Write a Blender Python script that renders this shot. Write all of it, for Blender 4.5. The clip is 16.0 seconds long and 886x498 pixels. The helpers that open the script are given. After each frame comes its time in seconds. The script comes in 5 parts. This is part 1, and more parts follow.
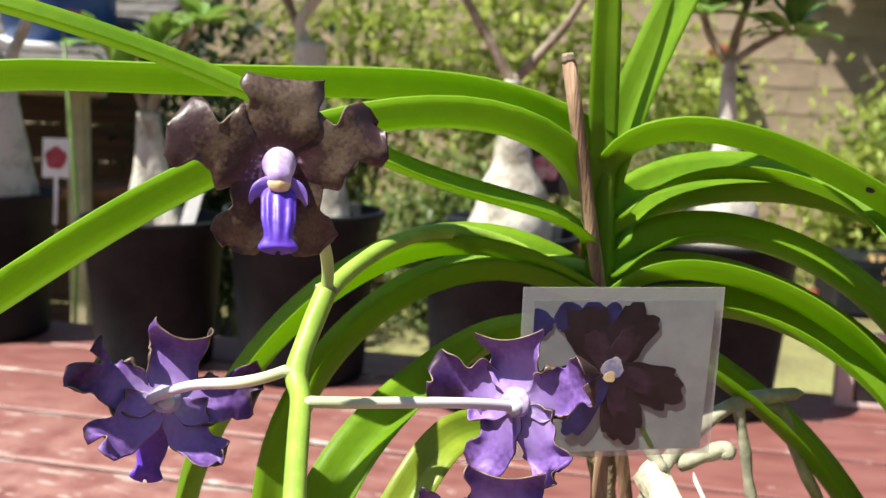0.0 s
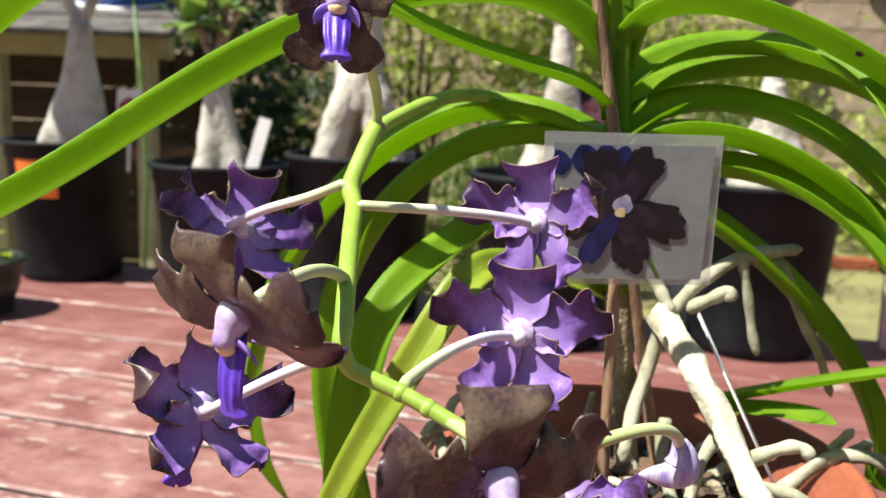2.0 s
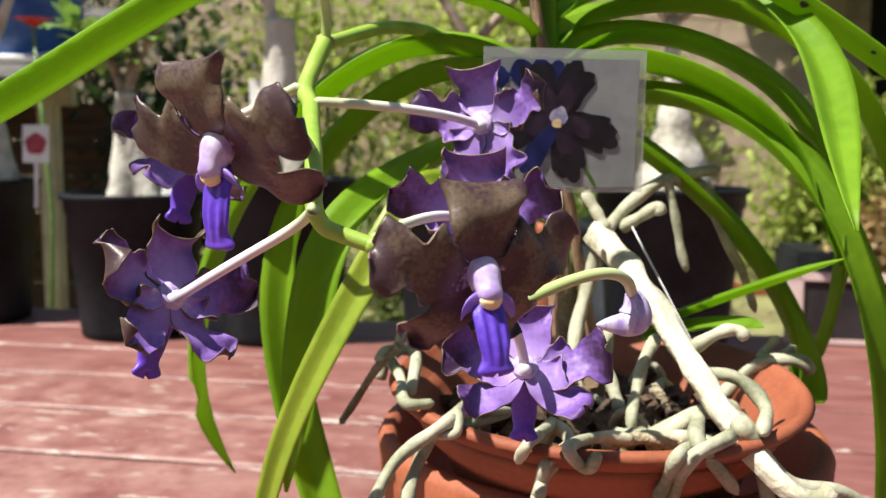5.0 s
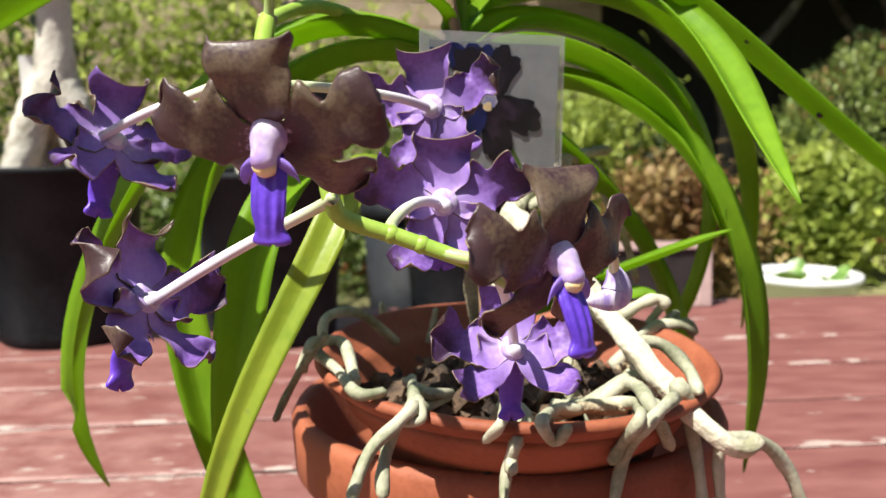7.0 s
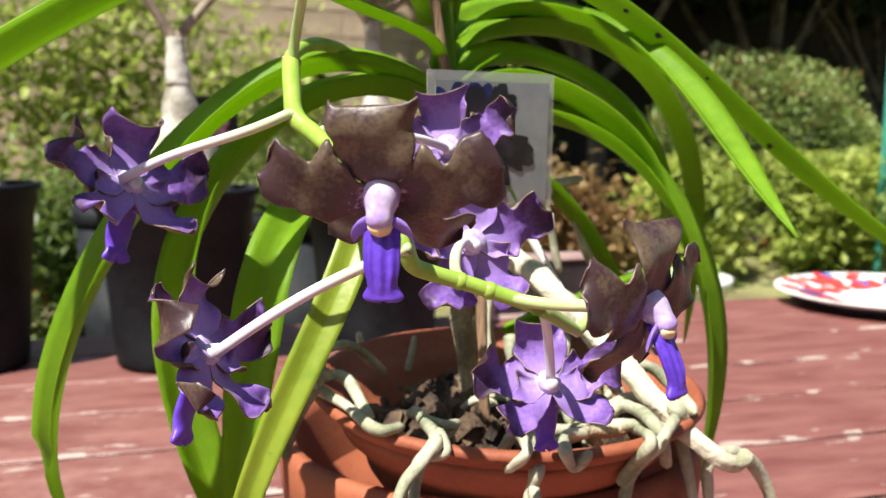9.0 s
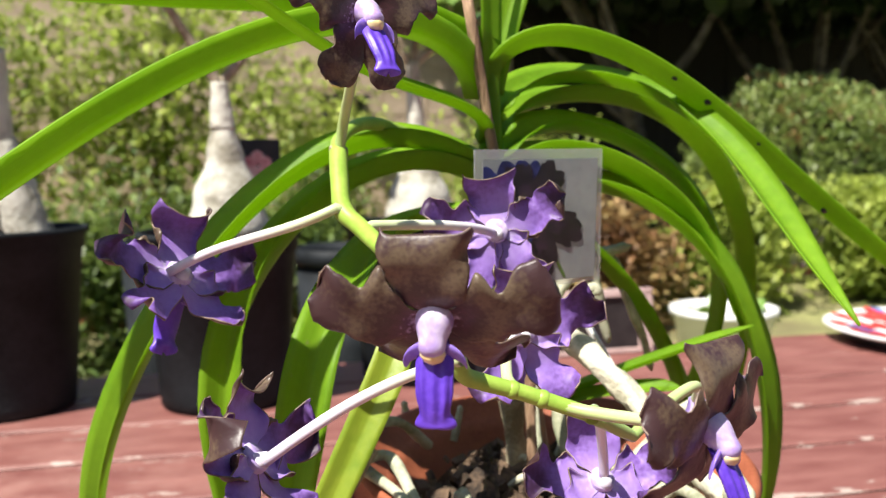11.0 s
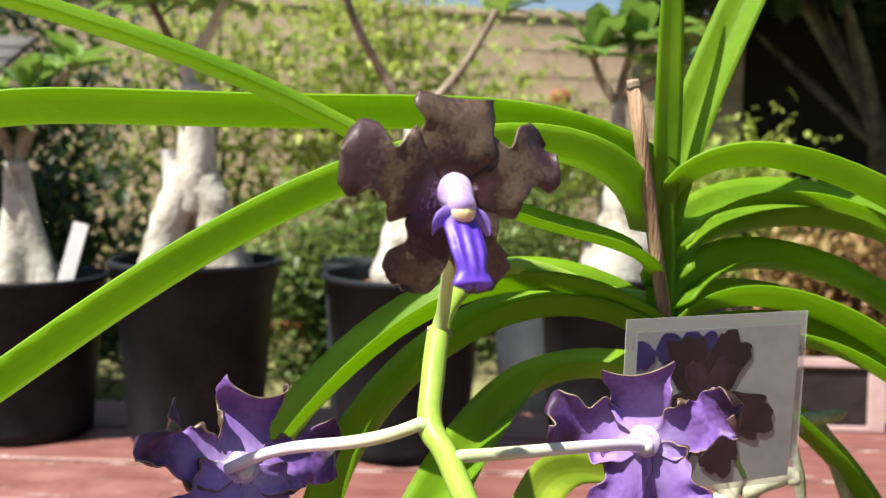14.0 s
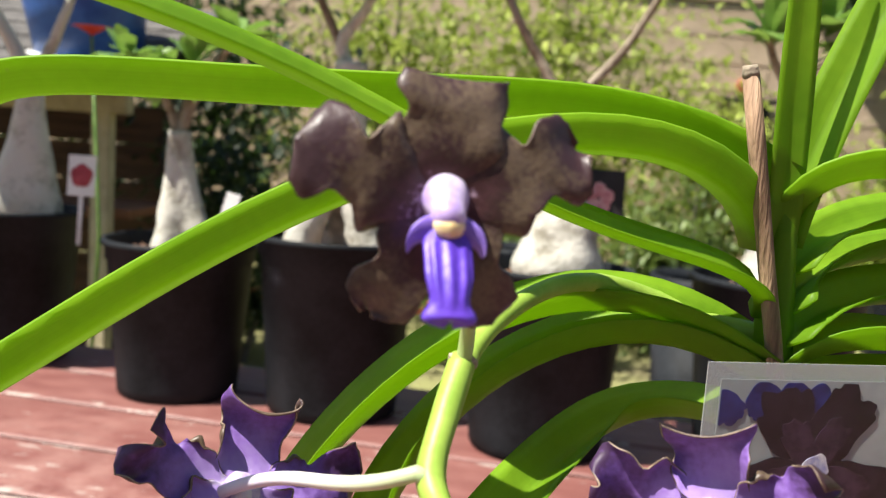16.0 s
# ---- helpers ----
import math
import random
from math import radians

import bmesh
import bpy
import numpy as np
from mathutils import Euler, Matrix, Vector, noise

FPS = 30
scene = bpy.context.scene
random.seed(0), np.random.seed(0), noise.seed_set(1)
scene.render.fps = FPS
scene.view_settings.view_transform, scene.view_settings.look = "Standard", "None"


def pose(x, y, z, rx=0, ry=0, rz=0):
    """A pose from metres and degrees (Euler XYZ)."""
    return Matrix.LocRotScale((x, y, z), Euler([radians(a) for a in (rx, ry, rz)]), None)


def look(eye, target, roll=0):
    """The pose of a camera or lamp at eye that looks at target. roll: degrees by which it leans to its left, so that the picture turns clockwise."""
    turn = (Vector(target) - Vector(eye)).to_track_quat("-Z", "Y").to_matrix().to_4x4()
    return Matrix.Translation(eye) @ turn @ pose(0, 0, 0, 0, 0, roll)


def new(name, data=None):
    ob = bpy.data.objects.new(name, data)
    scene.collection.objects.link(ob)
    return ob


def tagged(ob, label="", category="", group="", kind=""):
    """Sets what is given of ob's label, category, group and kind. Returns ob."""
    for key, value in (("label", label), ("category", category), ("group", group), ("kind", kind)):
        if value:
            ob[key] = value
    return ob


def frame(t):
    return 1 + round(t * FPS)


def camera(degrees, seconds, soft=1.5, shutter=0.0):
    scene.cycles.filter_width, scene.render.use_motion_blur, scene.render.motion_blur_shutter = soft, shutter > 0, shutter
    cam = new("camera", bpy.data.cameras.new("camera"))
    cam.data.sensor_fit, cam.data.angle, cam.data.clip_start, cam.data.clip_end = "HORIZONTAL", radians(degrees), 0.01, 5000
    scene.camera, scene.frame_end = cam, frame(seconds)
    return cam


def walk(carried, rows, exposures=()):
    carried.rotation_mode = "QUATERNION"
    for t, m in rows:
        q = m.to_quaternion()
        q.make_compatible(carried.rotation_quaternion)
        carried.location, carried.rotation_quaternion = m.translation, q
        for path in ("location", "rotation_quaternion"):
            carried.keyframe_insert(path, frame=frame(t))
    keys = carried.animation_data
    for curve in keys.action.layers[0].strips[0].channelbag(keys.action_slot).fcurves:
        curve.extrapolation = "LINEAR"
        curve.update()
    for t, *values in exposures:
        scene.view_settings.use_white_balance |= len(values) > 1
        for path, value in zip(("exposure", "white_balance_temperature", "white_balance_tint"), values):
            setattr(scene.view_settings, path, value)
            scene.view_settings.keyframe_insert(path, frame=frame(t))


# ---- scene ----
cam = camera(52.6, 16.0, soft=1.25)
cam.data.dof.use_dof, cam.data.dof.focus_distance, cam.data.dof.aperture_fstop = True, 0.32, 15.5
PATH = [
    (0, (0.038, 0.03, 1.221), (0.017, 2.007, 0.919), 2.3),
    (0.5, (0.045, 0.01, 1.214), (-0.003, 1.984, 0.895), 2.5),
    (1, (0.053, -0.01, 1.197), (-0.031, 1.961, 0.872), 2.4),
    (1.5, (0.059, -0.025, 1.183), (-0.058, 1.942, 0.837), 2.2),
    (2, (0.053, -0.04, 1.171), (-0.093, 1.923, 0.816), 2.2),
    (2.5, (0.047, -0.042, 1.152), (-0.107, 1.918, 0.786), 2.5),
    (3, (0.05, -0.046, 1.14), (-0.095, 1.915, 0.772), 2.4),
    (3.5, (0.059, -0.053, 1.128), (-0.066, 1.912, 0.778), 2.3),
    (4, (0.055, -0.058, 1.113), (-0.048, 1.914, 0.797), 1.8),
    (4.5, (0.049, -0.067, 1.111), (-0.008, 1.915, 0.846), 1.0),
    (5, (0.036, -0.069, 1.103), (0.086, 1.918, 0.877), 0.3),
    (7.5, (-0.079, -0.045, 1.106), (0.638, 1.801, 0.826), -0.2),
    (8, (-0.097, -0.041, 1.109), (0.727, 1.761, 0.832), -0.4),
    (8.5, (-0.109, -0.038, 1.114), (0.748, 1.75, 0.847), -0.3),
    (9, (-0.124, -0.033, 1.12), (0.733, 1.757, 0.867), -0.2),
    (11.5, (-0.123, -0.014, 1.161), (0.621, 1.832, 0.964), -1.0),
    (12, (-0.111, 0.003, 1.176), (0.589, 1.866, 0.976), -1.2),
    (12.5, (-0.102, 0.021, 1.19), (0.542, 1.904, 0.99), -0.9),
    (13, (-0.087, 0.035, 1.199), (0.486, 1.941, 1.004), -0.2),
    (13.5, (-0.078, 0.048, 1.207), (0.389, 1.984, 1.019), 0.5),
    (14, (-0.058, 0.06, 1.211), (0.265, 2.025, 1.021), 1.2),
    (14.5, (-0.044, 0.068, 1.215), (0.131, 2.05, 1.019), 2.1),
    (15, (-0.025, 0.078, 1.214), (0.056, 2.064, 0.996), 2.7),
    (15.5, (-0.015, 0.089, 1.215), (-0.005, 2.075, 0.977), 3.4),
    (16, (-0.01, 0.109, 1.216), (-0.064, 2.094, 0.972), 3.8),
]
walk(cam, [(t, look(eye, target, roll)) for t, eye, target, roll in PATH],
     [(0, 1.0), (2, 0.96), (3.5, 0.88), (5, 0.88), (8, 0.94), (12, 1.02), (14, 1.06), (16, 1.06)])

# ---- light ----
world = bpy.data.worlds.new("world")
scene.world = world
world.use_nodes = True
wn, wl = world.node_tree.nodes, world.node_tree.links
sky = wn.new("ShaderNodeTexSky")
sky.sky_type, sky.sun_disc = "NISHITA", False
SUN_FROM = Vector((-0.45, -0.22, 0.86)).normalized()
sky.sun_elevation = math.asin(SUN_FROM.z)
sky.sun_rotation = math.atan2(SUN_FROM.x, SUN_FROM.y)
wn["Background"].inputs["Strength"].default_value = 0.062
wl.new(sky.outputs[0], wn["Background"].inputs[0])
sun_data = bpy.data.lights.new("sun", "SUN")
sun_data.energy, sun_data.angle, sun_data.color = 5.0, radians(0.55), (1.0, 0.95, 0.86)
sun = new("sun", sun_data)
sun.matrix_world = look(SUN_FROM * 20, (0, 0, 0))


# ---- materials ----
def nodes_of(name):
    m = bpy.data.materials.new(name)
    m.use_nodes = True
    return m, m.node_tree.nodes, m.node_tree.links, m.node_tree.nodes["Principled BSDF"]


def mat(name, dark, light, scale=30, rough=0.6, bump=0.15, fine=6.0, glow=None, metal=0.0, vary=0.0, stretch=(1, 1, 1), spec=0.5, lo=0.35, hi=0.65, leaves=0.0):
    """A surface mottled at two scales between two colours, with relief; glow: light let through thin parts; vary: from piece to piece."""
    m, n, l, b = nodes_of(name)
    co, mp = n.new("ShaderNodeTexCoord"), n.new("ShaderNodeMapping")
    mp.inputs["Scale"].default_value = stretch
    l.new(co.outputs["Object"], mp.inputs[0])
    big, small = n.new("ShaderNodeTexNoise"), n.new("ShaderNodeTexNoise")
    big.inputs["Scale"].default_value, small.inputs["Scale"].default_value = scale, scale * fine
    big.inputs["Detail"].default_value, small.inputs["Detail"].default_value = 4, 5
    for t in (big, small):
        l.new(mp.outputs[0], t.inputs[0])
    add = n.new("ShaderNodeMath")
    add.operation = "MULTIPLY_ADD"
    add.inputs[1].default_value = 0.4
    l.new(small.outputs[0], add.inputs[0])
    l.new(big.outputs[0], add.inputs[2])
    ramp = n.new("ShaderNodeValToRGB")
    ramp.color_ramp.elements[0].position, ramp.color_ramp.elements[1].position = lo + 0.2, hi + 0.2
    ramp.color_ramp.elements[0].color, ramp.color_ramp.elements[1].color = (*dark, 1), (*light, 1)
    l.new(add.outputs[0], ramp.inputs[0])
    colour = ramp.outputs[0]
    if vary:
        info, hsv, mr = n.new("ShaderNodeObjectInfo"), n.new("ShaderNodeHueSaturation"), n.new("ShaderNodeMapRange")
        mr.inputs[3].default_value, mr.inputs[4].default_value = 1 - vary, 1 + vary
        l.new(info.outputs["Random"], mr.inputs[0])
        l.new(mr.outputs[0], hsv.inputs["Value"])
        l.new(colour, hsv.inputs["Color"])
        colour = hsv.outputs[0]
    if leaves:
        geo, hsv, mr = n.new("ShaderNodeNewGeometry"), n.new("ShaderNodeHueSaturation"), n.new("ShaderNodeMapRange")
        mr.inputs[3].default_value, mr.inputs[4].default_value = 1 - leaves, 1 + leaves
        l.new(geo.outputs["Random Per Island"], mr.inputs[0])
        l.new(mr.outputs[0], hsv.inputs["Value"])
        l.new(colour, hsv.inputs["Color"])
        colour = hsv.outputs[0]
    l.new(colour, b.inputs["Base Color"])
    b.inputs["Roughness"].default_value, b.inputs["Metallic"].default_value = rough, metal
    b.inputs["Specular IOR Level"].default_value = spec
    if bump:
        bp = n.new("ShaderNodeBump")
        bp.inputs["Strength"].default_value, bp.inputs["Distance"].default_value = bump, 0.35 / scale
        l.new(add.outputs[0], bp.inputs["Height"])
        l.new(bp.outputs[0], b.inputs["Normal"])
    if glow:
        tr, mix = n.new("ShaderNodeBsdfTranslucent"), n.new("ShaderNodeMixShader")
        tr.inputs[0].default_value = (*glow[:3], 1)
        mix.inputs[0].default_value = glow[3]
        l.new(b.outputs[0], mix.inputs[1])
        l.new(tr.outputs[0], mix.inputs[2])
        l.new(mix.outputs[0], n["Material Output"].inputs[0])
    return m


LEAF = mat("orchid_leaf", (0.122, 0.248, 0.010), (0.198, 0.355, 0.016), 18, 0.5, 0.03, 12, glow=(0.54, 0.82, 0.04, 0.39), spec=0.28)
LEAF_OLD = mat("yellowing_leaf", (0.19, 0.29, 0.02), (0.30, 0.38, 0.035), 18, 0.4, 0.05, 12, glow=(0.5, 0.6, 0.05, 0.3))
SPIKE = mat("spike_green", (0.26, 0.42, 0.05), (0.36, 0.52, 0.08), 60, 0.45, 0.05, glow=(0.4, 0.6, 0.1, 0.12))


def veined(m):
    """Fine lengthwise veins, a pale keel and a few scars on a strap leaf."""
    n, l = m.node_tree.nodes, m.node_tree.links
    b = n["Principled BSDF"]
    src = b.inputs["Base Color"].links[0].from_socket
    ax, ay, vec, nz, mr, hsv = n.new("ShaderNodeAttribute"), n.new("ShaderNodeAttribute"), n.new("ShaderNodeCombineXYZ"), n.new("ShaderNodeTexNoise"), n.new("ShaderNodeMapRange"), n.new("ShaderNodeHueSaturation")
    ax.attribute_name, ay.attribute_name = "across", "along"
    sx, info = n.new("ShaderNodeMath"), n.new("ShaderNodeObjectInfo")
    sx.operation, sx.inputs[1].default_value = "MULTIPLY", 9.0
    l.new(ax.outputs["Fac"], sx.inputs[0])
    l.new(sx.outputs[0], vec.inputs[0])
    l.new(ay.outputs["Fac"], vec.inputs[1])
    l.new(info.outputs["Random"], vec.inputs[2])
    nz.inputs["Scale"].default_value, nz.inputs["Detail"].default_value = 2.2, 6
    l.new(vec.outputs[0], nz.inputs[0])
    mr.inputs[1].default_value, mr.inputs[2].default_value, mr.inputs[3].default_value, mr.inputs[4].default_value = 0.3, 0.7, 0.92, 1.08
    l.new(nz.outputs[0], mr.inputs[0])
    ab, keel, tot = n.new("ShaderNodeMath"), n.new("ShaderNodeMapRange"), n.new("ShaderNodeMath")
    ab.operation = "ABSOLUTE"
    l.new(ax.outputs["Fac"], ab.inputs[0])
    keel.inputs[1].default_value, keel.inputs[2].default_value, keel.inputs[3].default_value, keel.inputs[4].default_value = 0.02, 0.10, 0.90, 1.0
    l.new(ab.outputs[0], keel.inputs[0])
    tot.operation = "MULTIPLY"
    l.new(mr.outputs[0], tot.inputs[0])
    l.new(keel.outputs[0], tot.inputs[1])
    l.new(tot.outputs[0], hsv.inputs["Value"])
    l.new(src, hsv.inputs["Color"])
    scar, cutoff, mix = n.new("ShaderNodeTexNoise"), n.new("ShaderNodeMapRange"), n.new("ShaderNodeMix")
    co = n.new("ShaderNodeTexCoord")
    scar.inputs["Scale"].default_value, scar.inputs["Detail"].default_value = 95, 2
    l.new(co.outputs["Object"], scar.inputs[0])
    cutoff.inputs[1].default_value, cutoff.inputs[2].default_value, cutoff.inputs[4].default_value = 0.73, 0.77, 0.7
    l.new(scar.outputs[0], cutoff.inputs[0])
    mix.data_type = "RGBA"
    l.new(cutoff.outputs[0], mix.inputs["Factor"])
    l.new(hsv.outputs[0], mix.inputs["A"])
    mix.inputs["B"].default_value = (0.20, 0.19, 0.07, 1)
    l.new(mix.outputs["Result"], b.inputs["Base Color"])


veined(LEAF)
veined(LEAF_OLD)


def stalk_blend(name, stops):
    """A stalk that pales along its length."""
    m, n, l, b = nodes_of(name)
    at, nz, add, ramp = n.new("ShaderNodeAttribute"), n.new("ShaderNodeTexNoise"), n.new("ShaderNodeMath"), n.new("ShaderNodeValToRGB")
    at.attribute_name = "along"
    nz.inputs["Scale"].default_value, nz.inputs["Detail"].default_value = 120, 5
    add.operation, add.inputs[1].default_value = "MULTIPLY_ADD", 0.22
    l.new(nz.outputs[0], add.inputs[0])
    l.new(at.outputs["Fac"], add.inputs[2])
    e = ramp.color_ramp.elements
    while len(e) < len(stops):
        e.new(0.5)
    for k, (p, c) in enumerate(stops):
        e[k].position, e[k].color = p, (*c, 1)
    l.new(add.outputs[0], ramp.inputs[0])
    l.new(ramp.outputs[0], b.inputs["Base Color"])
    b.inputs["Roughness"].default_value = 0.45
    b.inputs["Subsurface Weight"].default_value = 0.15
    b.inputs["Subsurface Radius"].default_value = (0.002, 0.002, 0.001)
    return m


PEDICEL = stalk_blend("pale_pedicel", ((0.1, (0.34, 0.46, 0.16)), (0.42, (0.58, 0.62, 0.40)), (0.75, (0.74, 0.70, 0.72)), (1.0, (0.70, 0.63, 0.74))))
PEDICEL_GREEN = stalk_blend("green_pedicel", ((0.1, (0.26, 0.40, 0.10)), (0.5, (0.42, 0.52, 0.20)), (1.0, (0.56, 0.60, 0.34))))


def radial(name, stops, rough, bump, glow, scale=70):
    """Colour by the distance from the flower's middle, broken by mottling."""
    m, n, l, b = nodes_of(name)
    co, ln, nz, add, ramp = n.new("ShaderNodeTexCoord"), n.new("ShaderNodeVectorMath"), n.new("ShaderNodeTexNoise"), n.new("ShaderNodeMath"), n.new("ShaderNodeValToRGB")
    ln.operation, add.operation = "LENGTH", "MULTIPLY_ADD"
    nz.inputs["Scale"].default_value, nz.inputs["Detail"].default_value = scale, 6
    l.new(co.outputs["Object"], ln.inputs[0])
    l.new(co.outputs["Object"], nz.inputs[0])
    scl = n.new("ShaderNodeMath")
    scl.operation, scl.inputs[1].default_value = "MULTIPLY", 25.0
    l.new(ln.outputs["Value"], scl.inputs[0])
    add.inputs[1].default_value = 0.9
    l.new(nz.outputs[0], add.inputs[0])
    l.new(scl.outputs[0], add.inputs[2])
    sub = n.new("ShaderNodeMath")
    sub.operation, sub.inputs[1].default_value = "SUBTRACT", 0.45
    speck, add2 = n.new("ShaderNodeTexNoise"), n.new("ShaderNodeMath")
    speck.inputs["Scale"].default_value, speck.inputs["Detail"].default_value = scale * 9, 3
    l.new(co.outputs["Object"], speck.inputs[0])
    add2.operation, add2.inputs[1].default_value = "MULTIPLY_ADD", 0.5
    l.new(speck.outputs[0], add2.inputs[0])
    l.new(add.outputs[0], add2.inputs[2])
    sub.inputs[1].default_value = 0.70
    l.new(add2.outputs[0], sub.inputs[0])
    e = ramp.color_ramp.elements
    while len(e) < len(stops):
        e.new(0.5)
    for k, (p, c) in enumerate(stops):
        e[k].position, e[k].color = p, (*c, 1)
    l.new(sub.outputs[0], ramp.inputs[0])
    l.new(ramp.outputs[0], b.inputs["Base Color"])
    b.inputs["Roughness"].default_value = rough
    bp = n.new("ShaderNodeBump")
    bp.inputs["Strength"].default_value, bp.inputs["Distance"].default_value = bump, 0.003
    l.new(nz.outputs[0], bp.inputs["Height"])
    l.new(bp.outputs[0], b.inputs["Normal"])
    tr, mix = n.new("ShaderNodeBsdfTranslucent"), n.new("ShaderNodeMixShader")
    tr.inputs[0].default_value = (*glow[:3], 1)
    mix.inputs[0].default_value = glow[3]
    l.new(b.outputs[0], mix.inputs[1])
    l.new(tr.outputs[0], mix.inputs[2])
    l.new(mix.outputs[0], n["Material Output"].inputs[0])
    return m


BROWN = radial("tepal_brown", ((0.0, (0.50, 0.36, 0.48)), (0.13, (0.088, 0.036, 0.040)), (0.38, (0.046, 0.023, 0.021)), (0.58, (0.135, 0.096, 0.060)), (0.82, (0.052, 0.025, 0.027))), 0.42, 0.4, (0.25, 0.08, 0.12, 0.08))
VIOLET = radial("tepal_violet", ((0.0, (0.78, 0.72, 0.86)), (0.15, (0.52, 0.36, 0.80)), (0.45, (0.40, 0.235, 0.72)), (0.66, (0.22, 0.11, 0.44)), (0.90, (0.06, 0.028, 0.07))), 0.5, 0.2, (0.62, 0.36, 0.92, 0.34), 55)
RIM_TAN = mat("tepal_rim", (0.10, 0.06, 0.05), (0.26, 0.19, 0.14), 200, 0.5, 0.0)
BUDM = mat("bud_lilac", (0.30, 0.21, 0.52), (0.66, 0.60, 0.74), 90, 0.5, 0.1, 5, stretch=(3, 3, 0.4), glow=(0.7, 0.6, 0.8, 0.2))
LIP = mat("lip_violet", (0.085, 0.03, 0.42), (0.15, 0.06, 0.60), 60, 0.45, 0.1, 6)
LOBE = mat("side_lobe_violet", (0.22, 0.12, 0.62), (0.40, 0.28, 0.78), 90, 0.4, 0.1, 5, glow=(0.5, 0.35, 0.9, 0.15))
COLUMN = mat("column_white", (0.44, 0.30, 0.70), (0.76, 0.65, 0.85), 110, 0.4, 0.05, 4, glow=(0.9, 0.8, 0.9, 0.2))
ANTHER = mat("anther_cream", (0.85, 0.62, 0.28), (0.90, 0.78, 0.50), 200, 0.4, 0.05)
THROAT = mat("throat_white", (0.70, 0.64, 0.78), (0.85, 0.82, 0.88), 120, 0.5, 0.05, glow=(0.9, 0.85, 0.95, 0.2))
ROOT = mat("aerial_root", (0.19, 0.21, 0.12), (0.47, 0.455, 0.335), 30, 0.75, 0.15, 9, lo=0.3, hi=0.62)
ROOT_PALE = mat("pale_root", (0.30, 0.29, 0.18), (0.66, 0.62, 0.48), 45, 0.8, 0.35, 7, lo=0.28, hi=0.55)
ROOT_TAN = mat("old_root", (0.22, 0.17, 0.10), (0.42, 0.36, 0.24), 60, 0.9, 0.7, 8)
CLAY = mat("terracotta", (0.225, 0.057, 0.024), (0.335, 0.098, 0.043), 14, 0.7, 0.05, 20)
BARK = mat("bark_chip", (0.035, 0.022, 0.014), (0.22, 0.14, 0.085), 55, 0.9, 0.8, 6, vary=0.5)
BAMBOO = mat("wooden_stake", (0.15, 0.085, 0.048), (0.42, 0.27, 0.165), 40, 0.7, 0.5, 6, stretch=(3, 3, 0.25))
BLACK = mat("black_plastic", (0.007, 0.0085, 0.010), (0.019, 0.022, 0.026), 9, 0.6, 0.06, 14, spec=0.15)
CAUDEX = mat("caudex_bark", (0.24, 0.22, 0.165), (0.54, 0.52, 0.45), 20, 0.85, 0.35, 6, lo=0.28, hi=0.55)
TWIG = mat("adenium_branch", (0.16, 0.12, 0.08), (0.36, 0.30, 0.22), 40, 0.85, 0.4, 6)
GREEN = mat("broad_leaf", (0.09, 0.19, 0.035), (0.22, 0.35, 0.09), 40, 0.33, 0.1, 6, glow=(0.3, 0.5, 0.08, 0.25))
SHRUB = mat("shrub_leaf", (0.16, 0.23, 0.036), (0.42, 0.47, 0.10), 3, 0.55, 0.0, 8, glow=(0.5, 0.6, 0.12, 0.35), leaves=0.35)
SHRUB_MID = mat("mid_leaf", (0.05, 0.09, 0.022), (0.17, 0.22, 0.055), 3, 0.5, 0.0, 8, glow=(0.25, 0.36, 0.07, 0.28), leaves=0.5)
SHRUB_ROUND = mat("round_shrub_leaf", (0.14, 0.21, 0.055), (0.33, 0.39, 0.14), 3, 0.5, 0.0, 8, glow=(0.35, 0.45, 0.12, 0.3), leaves=0.5)
# Near-black green: the shade these leaves stand in is put into their colour.
SHRUB_SHADE = mat("shade_leaf", (0.012, 0.024, 0.008), (0.035, 0.06, 0.018), 3, 0.5, 0.0, 8, glow=(0.08, 0.16, 0.03, 0.2), leaves=0.5)
SHRUB_RED = mat("reddish_leaf", (0.20, 0.09, 0.04), (0.34, 0.26, 0.10), 3, 0.55, 0.0, 8, glow=(0.4, 0.25, 0.1, 0.25), leaves=0.5)
TRUNK = mat("grey_trunk", (0.065, 0.055, 0.045), (0.18, 0.155, 0.125), 12, 0.9, 0.5)
WALLM = mat("block_face", (0.44, 0.33, 0.23), (0.58, 0.44, 0.32), 4, 0.9, 0.3, 20, vary=0.05)
MORTAR = mat("mortar", (0.36, 0.27, 0.19), (0.46, 0.36, 0.26), 8, 0.95, 0.3)
# On the fence this near-black paints in the shade under the trees.
DARKENED_WOOD = mat("darkened_fence", (0.010, 0.008, 0.006), (0.026, 0.021, 0.016), 6, 0.8, 0.3, stretch=(1, 1, 0.1))
GROUNDM = mat("dry_lawn", (0.15, 0.13, 0.06), (0.24, 0.24, 0.09), 3, 0.95, 0.5, 14)
WHITE = mat("white_plastic", (0.70, 0.70, 0.68), (0.80, 0.80, 0.79), 12, 0.45, 0.05)
SOIL = mat("soil", (0.12, 0.07, 0.045), (0.34, 0.20, 0.13), 60, 0.95, 0.8, 5)
CREAM = mat("cream_paint", (0.36, 0.30, 0.19), (0.48, 0.41, 0.27), 10, 0.7, 0.2)
REDWOOD = mat("reddish_wood", (0.17, 0.065, 0.030), (0.28, 0.12, 0.06), 8, 0.7, 0.3, stretch=(0.3, 1, 4))
